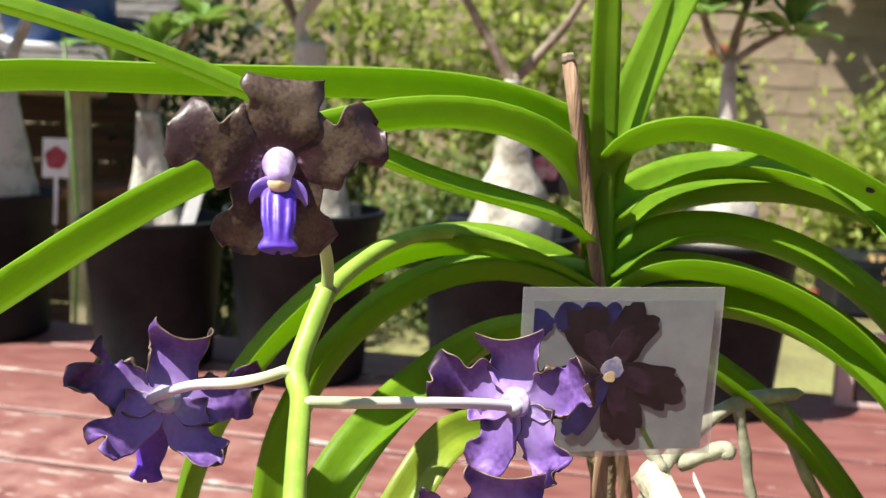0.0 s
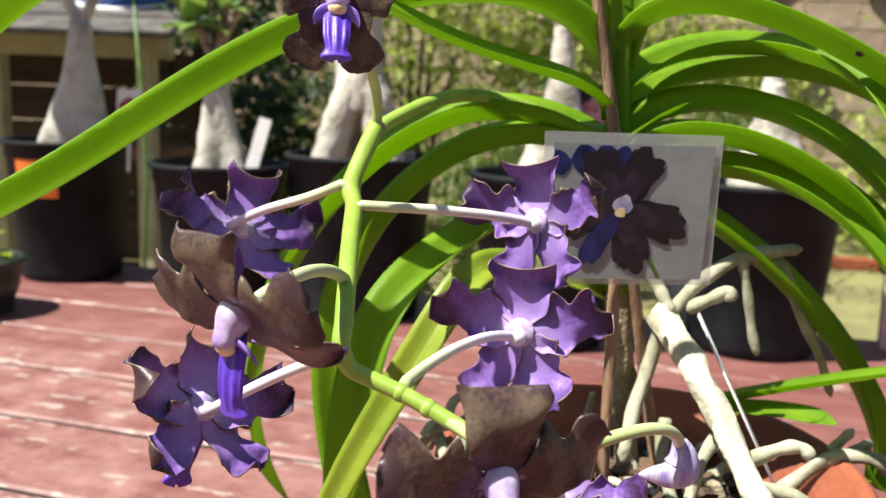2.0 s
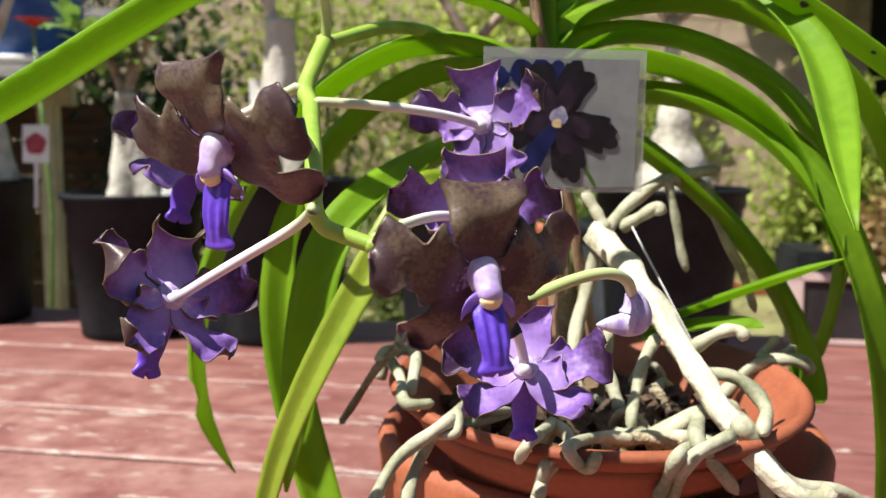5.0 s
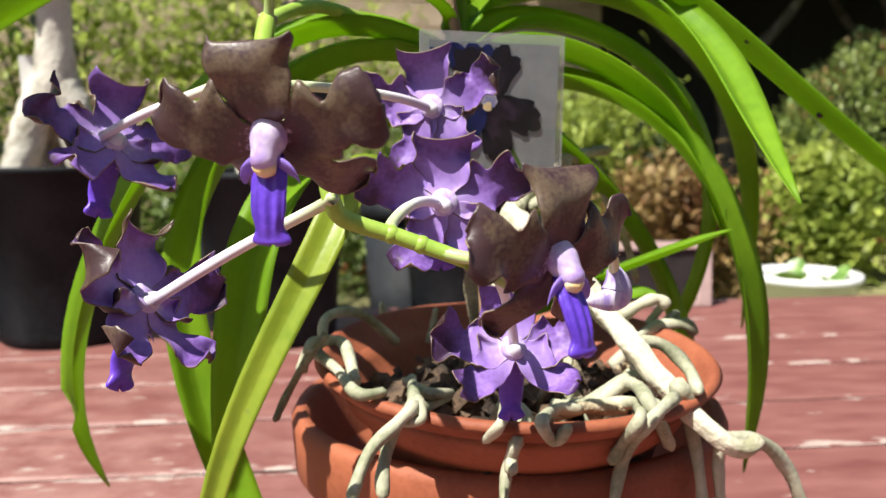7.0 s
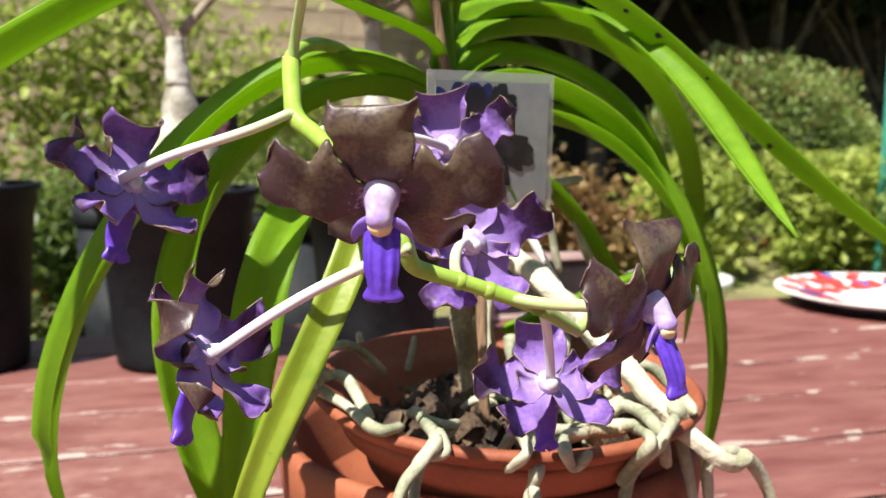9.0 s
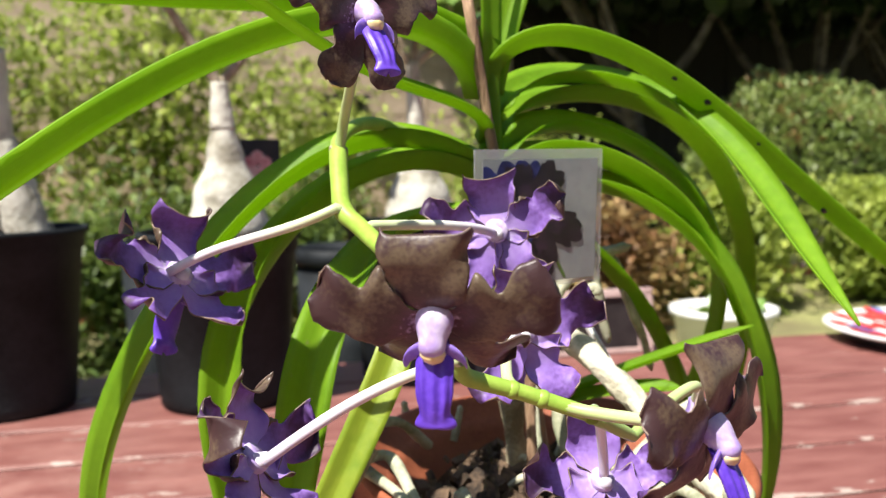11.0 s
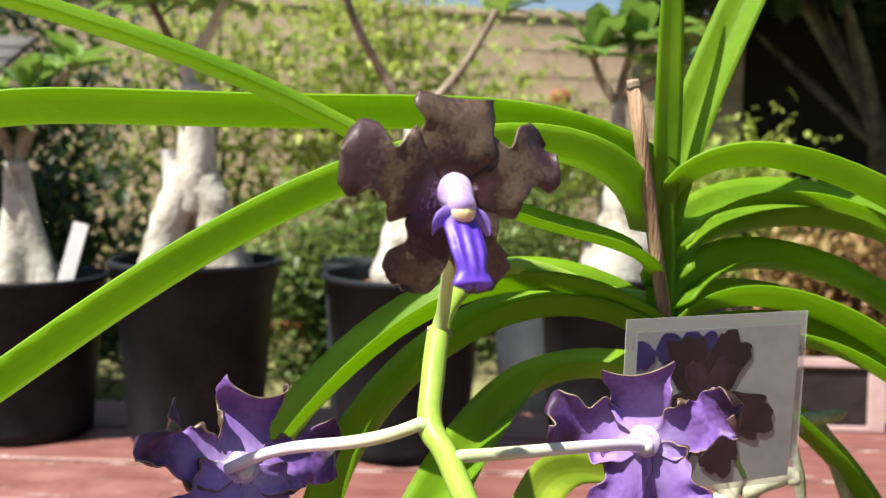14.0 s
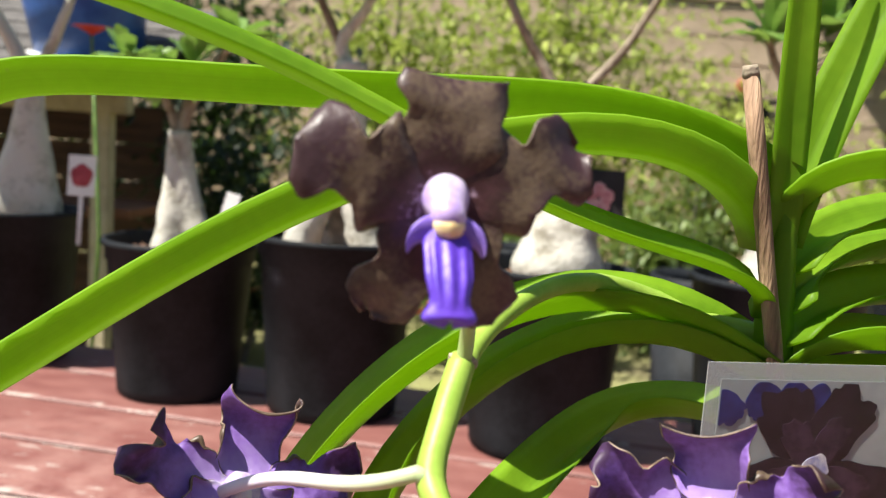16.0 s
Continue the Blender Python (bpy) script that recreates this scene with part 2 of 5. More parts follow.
# Darker copy of the reddish wood, with the left corner's shade in its colour.
SHADED_BOARD = mat("shaded_brown_board", (0.060, 0.030, 0.018), (0.12, 0.060, 0.036), 8, 0.75, 0.3, stretch=(0.3, 1, 4))
STUCCO = mat("grey_stucco", (0.34, 0.35, 0.36), (0.46, 0.47, 0.48), 12, 0.9, 0.3)
ROOFM = mat("grey_shingle", (0.06, 0.055, 0.05), (0.13, 0.12, 0.11), 14, 0.9, 0.4)
BLUE = mat("blue_plastic", (0.02, 0.07, 0.26), (0.04, 0.13, 0.40), 10, 0.4, 0.1)
ORANGE = mat("orange_label", (0.75, 0.16, 0.02), (0.85, 0.22, 0.03), 40, 0.6, 0.02)
GREY = mat("grey_print", (0.25, 0.275, 0.275), (0.33, 0.355, 0.352), 30, 0.35, 0.0)
PRINT_DARK = mat("print_petal", (0.004, 0.0035, 0.006), (0.017, 0.012, 0.021), 170, 0.4, 0.0, 5)
PRINT_MAUVE = mat("print_mauve", (0.014, 0.008, 0.018), (0.045, 0.024, 0.048), 190, 0.4, 0.0, 5)
PRINT_BLUE = mat("print_lip", (0.008, 0.012, 0.075), (0.025, 0.035, 0.17), 90, 0.3, 0.0, 4)
PRINT_PALE = mat("print_pale", (0.30, 0.30, 0.50), (0.60, 0.58, 0.62), 120, 0.3, 0.0, 4)
PINK = mat("pink_frame", (0.50, 0.36, 0.34), (0.60, 0.46, 0.43), 20, 0.4, 0.05)
INK = mat("dark_panel", (0.015, 0.013, 0.014), (0.03, 0.026, 0.027), 20, 0.4, 0.02)
RED_PRINT = mat("red_print", (0.26, 0.02, 0.035), (0.42, 0.07, 0.09), 60, 0.4, 0.0)
RED = mat("red_petal", (0.60, 0.03, 0.03), (0.75, 0.08, 0.06), 30, 0.5, 0.05)
GREENPOT = mat("dark_green_plastic", (0.012, 0.022, 0.016), (0.03, 0.045, 0.035), 12, 0.45, 0.05)


TOP_Z = 0.75


def worn_paint():
    """Red painted boards: paint worn to grey wood along the edges and in patches."""
    m, n, l, b = nodes_of("worn_red_paint")
    co, mp, info, shift = n.new("ShaderNodeTexCoord"), n.new("ShaderNodeMapping"), n.new("ShaderNodeObjectInfo"), n.new("ShaderNodeVectorMath")
    shift.operation = "MULTIPLY_ADD"
    shift.inputs[1].default_value, shift.inputs[2].default_value = (1, 1, 1), (0, 0, 0)
    comb = n.new("ShaderNodeCombineXYZ")
    mul = n.new("ShaderNodeMath")
    mul.operation, mul.inputs[1].default_value = "MULTIPLY", 37.0
    l.new(info.outputs["Random"], mul.inputs[0])
    l.new(mul.outputs[0], comb.inputs[0])
    l.new(co.outputs["Object"], shift.inputs[0])
    l.new(comb.outputs[0], shift.inputs[2])
    mp.inputs["Scale"].default_value = (2.6, 8, 8)
    l.new(shift.outputs[0], mp.inputs[0])
    grain, wear, blot = n.new("ShaderNodeTexNoise"), n.new("ShaderNodeTexNoise"), n.new("ShaderNodeTexNoise")
    for t, s, d in ((grain, 16, 9), (wear, 7.5, 10), (blot, 3.6, 9)):
        t.inputs["Scale"].default_value, t.inputs["Detail"].default_value = s, d
        l.new(mp.outputs[0], t.inputs[0])
    red = n.new("ShaderNodeValToRGB")
    red.color_ramp.elements[0].position, red.color_ramp.elements[1].position = 0.3, 0.72
    red.color_ramp.elements[0].color, red.color_ramp.elements[1].color = (0.152, 0.049, 0.042, 1), (0.245, 0.103, 0.087, 1)
    l.new(blot.outputs[0], red.inputs[0])
    sep, ab, edge = n.new("ShaderNodeSeparateXYZ"), n.new("ShaderNodeMath"), n.new("ShaderNodeMapRange")
    ab.operation = "ABSOLUTE"
    l.new(co.outputs["Object"], sep.inputs[0])
    l.new(sep.outputs[1], ab.inputs[0])
    edge.inputs[1].default_value, edge.inputs[2].default_value, edge.inputs[4].default_value = 0.050, 0.080, 0.19
    l.new(ab.outputs[0], edge.inputs[0])
    total, cut = n.new("ShaderNodeMath"), n.new("ShaderNodeMapRange")
    total.operation = "MULTIPLY_ADD"
    l.new(edge.outputs[0], total.inputs[0])
    patch, pm = n.new("ShaderNodeTexNoise"), n.new("ShaderNodeMapRange")
    patch.inputs["Scale"].default_value = 2.6
    l.new(shift.outputs[0], patch.inputs[0])
    pm.inputs[1].default_value, pm.inputs[2].default_value = 0.42, 0.62
    l.new(patch.outputs[0], pm.inputs[0])
    l.new(pm.outputs[0], total.inputs[1])
    l.new(wear.outputs[0], total.inputs[2])
    cut.inputs[1].default_value, cut.inputs[2].default_value = 0.69, 0.725
    l.new(total.outputs[0], cut.inputs[0])
    grey = n.new("ShaderNodeValToRGB")
    grey.color_ramp.elements[0].color, grey.color_ramp.elements[1].color = (0.24, 0.17, 0.145, 1), (0.52, 0.41, 0.36, 1)
    l.new(grain.outputs[0], grey.inputs[0])
    mix = n.new("ShaderNodeMix")
    mix.data_type = "RGBA"
    l.new(cut.outputs[0], mix.inputs["Factor"])
    geo, away, near, fade, dusty = n.new("ShaderNodeNewGeometry"), n.new("ShaderNodeVectorMath"), n.new("ShaderNodeMapRange"), n.new("ShaderNodeMath"), n.new("ShaderNodeMix")
    away.operation, away.inputs[1].default_value = "DISTANCE", (-0.52, 0.90, TOP_Z)
    l.new(geo.outputs["Position"], away.inputs[0])
    near.inputs[1].default_value, near.inputs[2].default_value, near.inputs[3].default_value, near.inputs[4].default_value = 0.25, 0.72, 1.0, 0.0
    l.new(away.outputs["Value"], near.inputs[0])
    fade.operation = "MULTIPLY"
    scuff = n.new("ShaderNodeMapRange")
    scuff.inputs[1].default_value, scuff.inputs[2].default_value, scuff.inputs[4].default_value = 0.42, 0.62, 0.65
    rub = n.new("ShaderNodeTexNoise")
    rub.inputs["Scale"].default_value, rub.inputs["Detail"].default_value, rub.inputs["Roughness"].default_value = 14, 9, 0.7
    l.new(shift.outputs[0], rub.inputs[0])
    l.new(rub.outputs[0], scuff.inputs[0])
    l.new(near.outputs[0], fade.inputs[0])
    l.new(scuff.outputs[0], fade.inputs[1])
    chips = n.new("ShaderNodeMath")
    chips.operation, chips.inputs[1].default_value = "MULTIPLY_ADD", 0.085
    l.new(near.outputs[0], chips.inputs[0])
    l.new(total.outputs[0], chips.inputs[2])
    l.new(chips.outputs[0], cut.inputs[0])
    dusty.data_type = "RGBA"
    dusty.inputs["B"].default_value = (0.38, 0.22, 0.185, 1)
    l.new(fade.outputs[0], dusty.inputs["Factor"])
    l.new(red.outputs[0], dusty.inputs["A"])
    l.new(dusty.outputs["Result"], mix.inputs["A"])
    l.new(grey.outputs[0], mix.inputs["B"])
    l.new(mix.outputs["Result"], b.inputs["Base Color"])
    b.inputs["Roughness"].default_value = 0.55
    bp = n.new("ShaderNodeBump")
    bp.inputs["Strength"].default_value, bp.inputs["Distance"].default_value = 0.35, 0.004
    l.new(grain.outputs[0], bp.inputs["Height"])
    l.new(bp.outputs[0], b.inputs["Normal"])
    return m


PAINT = worn_paint()
GRIME = mat("grimy_board_edge", (0.020, 0.014, 0.011), (0.075, 0.045, 0.036), 30, 0.9, 0.3)


def clear_film():
    m, n, l, b = nodes_of("laminate")
    tr, mix = n.new("ShaderNodeBsdfTransparent"), n.new("ShaderNodeMixShader")
    b.inputs["Base Color"].default_value, b.inputs["Roughness"].default_value = (0.75, 0.76, 0.76, 1), 0.22
    nz = n.new("ShaderNodeTexNoise")
    nz.inputs["Scale"].default_value = 260
    mr = n.new("ShaderNodeMapRange")
    mr.inputs[1].default_value, mr.inputs[2].default_value, mr.inputs[3].default_value, mr.inputs[4].default_value = 0.4, 0.7, 0.22, 0.5
    l.new(nz.outputs[0], mr.inputs[0])
    l.new(mr.outputs[0], mix.inputs[0])
    l.new(tr.outputs[0], mix.inputs[1])
    l.new(b.outputs[0], mix.inputs[2])
    l.new(mix.outputs[0], n["Material Output"].inputs[0])
    return m


FILM = clear_film()


def gloss_film():
    m, n, l, b = nodes_of("gloss_film")
    tr, gl, mix = n.new("ShaderNodeBsdfTransparent"), n.new("ShaderNodeBsdfGlossy"), n.new("ShaderNodeMixShader")
    gl.inputs["Roughness"].default_value = 0.22
    mix.inputs[0].default_value = 0.012
    l.new(tr.outputs[0], mix.inputs[1])
    l.new(gl.outputs[0], mix.inputs[2])
    l.new(mix.outputs[0], n["Material Output"].inputs[0])
    return m


FILM_CLEAR = gloss_film()

# ---- building helpers ----
R = random.Random(7)


def mesh_of(name, bm, mats, smooth=True):
    me = bpy.data.meshes.new(name)
    bmesh.ops.recalc_face_normals(bm, faces=bm.faces) if smooth is not None else None
    bm.to_mesh(me)
    bm.free()
    for m in mats if isinstance(mats, (list, tuple)) else [mats]:
        me.materials.append(m)
    if smooth:
        me.polygons.foreach_set("use_smooth", [True] * len(me.polygons))
    return me


def part(name, bm, mats, parent, label="", smooth=True, m=None):
    ob = new(name, mesh_of(name, bm, mats, smooth))
    ob.parent = parent
    if m is not None:
        ob.matrix_basis = m
    if label:
        tagged(ob, label)
    return ob


def thing(name, label, category, group="", kind="", m=None):
    ob = new(name)
    ob.empty_display_size = 0.02
    if m is not None:
        ob.matrix_basis = m
    return tagged(ob, label, category, group, kind)


def single(name, bm, mats, label, category, group="", kind="", smooth=True, m=None):
    ob = new(name, mesh_of(name, bm, mats, smooth))
    if m is not None:
        ob.matrix_basis = m
    return tagged(ob, label, category, group, kind)


def box(bm, size, at=(0, 0, 0), bevel=0.0, turn=None):
    r = bmesh.ops.create_cube(bm, size=1.0)
    for v in r["verts"]:
        v.co = Vector(v.co[k] * size[k] for k in range(3))
    if bevel:
        es = {e for v in r["verts"] for e in v.link_edges}
        out = bmesh.ops.bevel(bm, geom=list(es), offset=bevel, segments=2, affect="EDGES")
        vs = {v for f in out["faces"] for v in f.verts} | {v for v in r["verts"] if v.is_valid}
    else:
        vs = r["verts"]
    for v in vs:
        v.co = (turn @ v.co if turn else v.co) + Vector(at)
    return bm


def bez(cp, u):
    n = len(cp) - 1
    p = Vector((0, 0, 0))
    for i, c in enumerate(cp):
        p += math.comb(n, i) * u**i * (1 - u) ** (n - i) * Vector(c)
    return p


def line_of(cp, n, ext=1.0):
    end = (bez(cp, 1.0) - bez(cp, 0.97)) / 0.03
    us = [ext * i / (n - 1) for i in range(n)]
    return [bez(cp, u) if u <= 1 else bez(cp, 1.0) + end * (u - 1) + Vector((0, 0, -0.25)) * (u - 1) ** 2 for u in us]


def rings(bm, loops, close=True, caps=True, mat_of=None):
    vs = [[bm.verts.new(p) for p in ring] for ring in loops]
    k = len(vs[0])
    for a, b in zip(vs, vs[1:]):
        for i in range(k if close else k - 1):
            f = bm.faces.new((a[i], a[(i + 1) % k], b[(i + 1) % k], b[i]))
            if mat_of:
                f.material_index = mat_of(i)
    if caps:
        bm.faces.new(vs[0])
        bm.faces.new(vs[-1][::-1])
    return vs


def frame_of(t, ref):
    n = ref - t * ref.dot(t)
    n = n.normalized() if n.length > 1e-6 else t.orthogonal().normalized()
    return n, t.cross(n)


def tube(bm, pts, r, sides=8, rough=0.0, seed=0):
    """A round stem along points; r: radius at the start and at the end, or a function of 0..1."""
    n, loops, ref = len(pts), [], Vector((0.13, -0.9, 0.4))
    for i, p in enumerate(pts):
        t = (pts[min(i + 1, n - 1)] - pts[max(i - 1, 0)]).normalized()
        a, b = frame_of(t, ref)
        ref = a
        u = i / (n - 1)
        rad = r(u) if callable(r) else r[0] + (r[1] - r[0]) * u
        ring = []
        for k in range(sides):
            g = 2 * math.pi * k / sides
            q = rad * (1 + rough * noise.noise(p * 60 + Vector((math.cos(g), math.sin(g), seed)) * 1.5))
            ring.append(p + a * math.cos(g) * q + b * math.sin(g) * q)
        loops.append(ring)
    rings(bm, loops)
    return bm


def smooth_path(pts, per=7):
    p = [Vector(q) for q in pts]
    p = [p[0] * 2 - p[1]] + p + [p[-1] * 2 - p[-2]]
    out = []
    for i in range(1, len(p) - 2):
        for k in range(per):
            t = k / per
            a, b, c, d = p[i - 1 : i + 3]
            out.append(0.5 * (2 * b + (c - a) * t + (2 * a - 5 * b + 4 * c - d) * t * t + (3 * b - a - 3 * c + d) * t**3))
    return out + [p[-2]]


def lathe(bm, prof, sides=40, wob=0.0):
    loops = [[Vector((r * math.cos(2 * math.pi * k / sides), r * math.sin(2 * math.pi * k / sides), z)) * 1.0 for k in range(sides)] for r, z in prof]
    return rings(bm, loops, caps=False)

# ---- ground, wall, fence ----
GZ = 0.30
bm = bmesh.new()
bmesh.ops.create_grid(bm, x_segments=60, y_segments=60, size=60)
for v in bm.verts:
    v.co.z = GZ + (0.02 * noise.noise(v.co * 0.6))
single("ground", bm, GROUNDM, "dry lawn and bare earth of the garden", "ground", kind="structure")

WALL_Y, WALL_X1 = 7.0, 3.55
bm = bmesh.new()
box(bm, (9.6, 0.17, 2.05), (WALL_X1 - 4.8, WALL_Y + 0.1, GZ + 1.025))
wall = single("wall_north", bm, MORTAR, "tan concrete block garden wall", "wall", kind="structure", smooth=False)
bm = bmesh.new()
box(bm, (9.6, 0.22, 0.06), (WALL_X1 - 4.8, WALL_Y + 0.1, GZ + 2.09), 0.008)
part("coping", bm, WALLM, wall, smooth=False)

fence = thing("fence", "board fence behind the trees, darkened for their shade", "fence", kind="structure")
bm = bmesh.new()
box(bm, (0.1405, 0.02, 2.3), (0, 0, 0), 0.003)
board_me = mesh_of("fence_board", bm, DARKENED_WOOD, False)
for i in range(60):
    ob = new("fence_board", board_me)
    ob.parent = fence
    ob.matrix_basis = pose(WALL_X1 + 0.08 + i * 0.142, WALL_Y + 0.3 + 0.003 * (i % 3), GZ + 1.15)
bm = bmesh.new()
box(bm, (12, 0.1, 2.4), (-11.0, 6.0, GZ + 1.2))
single("wall_west", bm, SHADED_BOARD, "brown board fence closing the garden, darkened for shade", "wall", kind="structure", smooth=False)

# Unseen wall and overhang behind the camera, added to tone the card film's reflection.
bm = bmesh.new()
box(bm, (14, 0.2, 3.0), (0, -4.6, GZ + 1.5))
single("wall_south", bm, STUCCO, "unseen grey stucco house wall, added for reflections, under its roof", "wall", kind="structure", smooth=False)
bm = bmesh.new()
box(bm, (14, 1.6, 0.12), (0, -4.0, GZ + 2.75))
single("added_overhang", bm, ROOFM, "unseen roof overhang added along the house", "roof", kind="structure", smooth=False)

# ---- table ----
TA = radians(-10.8)
TM = Matrix.Rotation(TA, 4, "Z")
TOP = 0.75
table = thing("picnic_table", "long red-painted plank table, paint worn to grey wood", "table", m=TM)
U0, U1, VJ, PITCH = -2.1, 2.9, 0.687, 0.169
for s in (-1.6, 0.2, 2.2):
    bm = bmesh.new()
    box(bm, (0.09, 2.5, 0.09), (s, 0.45, TOP - 0.083), 0.004)
    part("bearer", bm, REDWOOD, table, smooth=False)
    for v in (-0.6, 1.5):
        bm = bmesh.new()
        box(bm, (0.088, 0.088, TOP - GZ - 0.12), (s, v, (TOP + GZ - 0.12) / 2 - 0.004), 0.004)
        part("leg", bm, REDWOOD, table, smooth=False)


def plank_mesh(seed):
    bm = bmesh.new()
    w, h, n = 0.1605, 0.036, 60
    loops, rr = [], random.Random(seed)
    for i in range(n + 1):
        x = (U1 - U0) * (i / n - 0.5)
        e = [0.0015 * noise.noise(Vector((x * 5, s * 3, seed))) for s in (0, 1, 2)]
        z = e[2] * 0.8
        loops.append([Vector((x, y, q)) for y, q in ((-w / 2 + e[0], -h), (w / 2 + e[1], -h), (w / 2 + e[1], -0.003 + z), (w / 2 - 0.004 + e[1], z), (0, z + 0.0006), (-w / 2 + 0.004 + e[0], z), (-w / 2 + e[0], -0.003 + z))])
    rings(bm, loops, mat_of=lambda k: 1 if k in (1, 6) else 0)
    return mesh_of("plank", bm, [PAINT, GRIME], False)


planks = [plank_mesh(s) for s in range(5)]
for k in range(-8, 6):
    ob = new("plank", planks[k % 5])
    ob.parent = table
    ob.matrix_basis = pose((U0 + U1) / 2 + 0.03 * (k % 3), VJ + PITCH * (k + 0.5), TOP)

# ---- terracotta pots ----


def eased(table, u):
    for (a, x), (b, y) in zip(table, table[1:]):
        if u <= b:
            t = (u - a) / (b - a)
            t = t * t * (3 - 2 * t)
            return x + (y - x) * t
    return table[-1][1]


def clay_pot(name, r, h, m, label, rim=0.032):
    t = 0.009
    pot = thing(name, label, "plant pot", "terracotta pots", m=m)
    bm = bmesh.new()
    lathe(bm, [(0.0001, 0.004), (r * 0.66, 0.0), (r * 0.68, 0.004), (r * 0.90, h - rim - 0.002), (r * 0.90 - t, h - rim - 0.002), (r * 0.68 - t, 0.02), (0.0001, 0.016)], 72)
    part("pot_wall", bm, CLAY, pot)
    bm = bmesh.new()
    lathe(bm, [(r * 0.90 - t, h - rim - 0.004), (r * 0.90, h - rim - 0.004), (r * 0.965, h - rim), (r * 0.985, h - rim + 0.004), (r, h - 0.006), (r - 0.003, h), (r - t, h), (r - t - 0.003, h - 0.006), (r * 0.90 - t, h - rim - 0.004)], 72)
    part("rim", bm, CLAY, pot)
    return pot


PX, PY = 0.1445, 0.461
clay_pot("terracotta_pot", 0.134, 0.185, pose(PX, PY, TOP + 0.001), "larger terracotta pot holding a smaller one, on the table", 0.04)
POT_R, POT_H = 0.115, 0.172
POTM = pose(0.1335, 0.430, 0.9775 - POT_H, 3.5, 0.0, 0)
BOWL = ((0.0, 0.52), (0.30, 0.61), (0.57, 0.725), (0.80, 0.87), (1.0, 1.0))


def bowl_radius(z):
    """The outer radius of the inner pot at a height above its foot."""
    return POT_R * eased(BOWL, min(1.0, max(0.0, (z - 0.072) / 0.1)))


bowl = thing("terracotta_pot", "smaller tapered terracotta pot nested inside a larger one", "plant pot", "terracotta pots", m=POTM)
bm = bmesh.new()
heights = [0.072 + 0.088 * k / 12 for k in range(13)]
lathe(bm, [(0.0001, 0.072)] + [(bowl_radius(z), z) for z in heights] + [(bowl_radius(z) - 0.008, z) for z in heights[::-1][:-1]] + [(0.0001, 0.083)], 80)
part("pot_wall", bm, CLAY, bowl)
bm = bmesh.new()
edge = bowl_radius(0.160)
lathe(bm, [(edge - 0.008, 0.160), (edge, 0.160), (bowl_radius(0.166) + 0.0006, 0.166), (POT_R, POT_H - 0.003), (POT_R - 0.0025, POT_H), (POT_R - 0.006, POT_H), (POT_R - 0.0085, POT_H - 0.004), (edge - 0.008, 0.160)], 80)
part("rim", bm, CLAY, bowl)

bm = bmesh.new()
rr = random.Random(3)
for i in range(430):
    a, q = rr.uniform(0, 6.3), 0.082 * math.sqrt(rr.random())
    c = POTM @ Vector((q * math.cos(a), q * math.sin(a), 0.138 + rr.uniform(-0.012, 0.012) + 0.012 * (1 - q / 0.082)))
    s = rr.uniform(0.006, 0.017)
    box(bm, (s, s * rr.uniform(0.5, 0.9), s * rr.uniform(0.3, 0.7)), c, 0, Euler((rr.uniform(-1, 1), rr.uniform(-1, 1), rr.uniform(0, 6))).to_matrix())
single("bark_mix", bm, BARK, "dark chunky orchid bark filling the pot", "potting mix", kind="stuff", smooth=False)

# ---- orchid ----
orchid = thing("orchid_plant", "orchid with strap leaves, thick pale roots and dark flowers", "orchid", m=pose(0.107, 0.447, TOP + 0.17))
OI = orchid.matrix_basis.inverted()
bm = bmesh.new()
tube(bm, [Vector(p) for p in ((0.1145, 0.4485, 1.065), (0.113, 0.448, 1.08), (0.108, 0.447, 1.15), (0.107, 0.446, 1.19), (0.107, 0.447, 1.215))], lambda u: 0.0088 - 0.0062 * u * u, 12, 0.2)
part("stem", bm, LEAF, orchid, m=OI)
bm = bmesh.new()
tube(bm, smooth_path(((0.128, 0.452, 0.93), (0.124, 0.452, 0.99), (0.119, 0.450, 1.03), (0.114, 0.4485, 1.07))), (0.0062, 0.0070), 12, 0.5)
part("old_stem", bm, ROOT_TAN, orchid, "brown woody lower stem", m=OI)


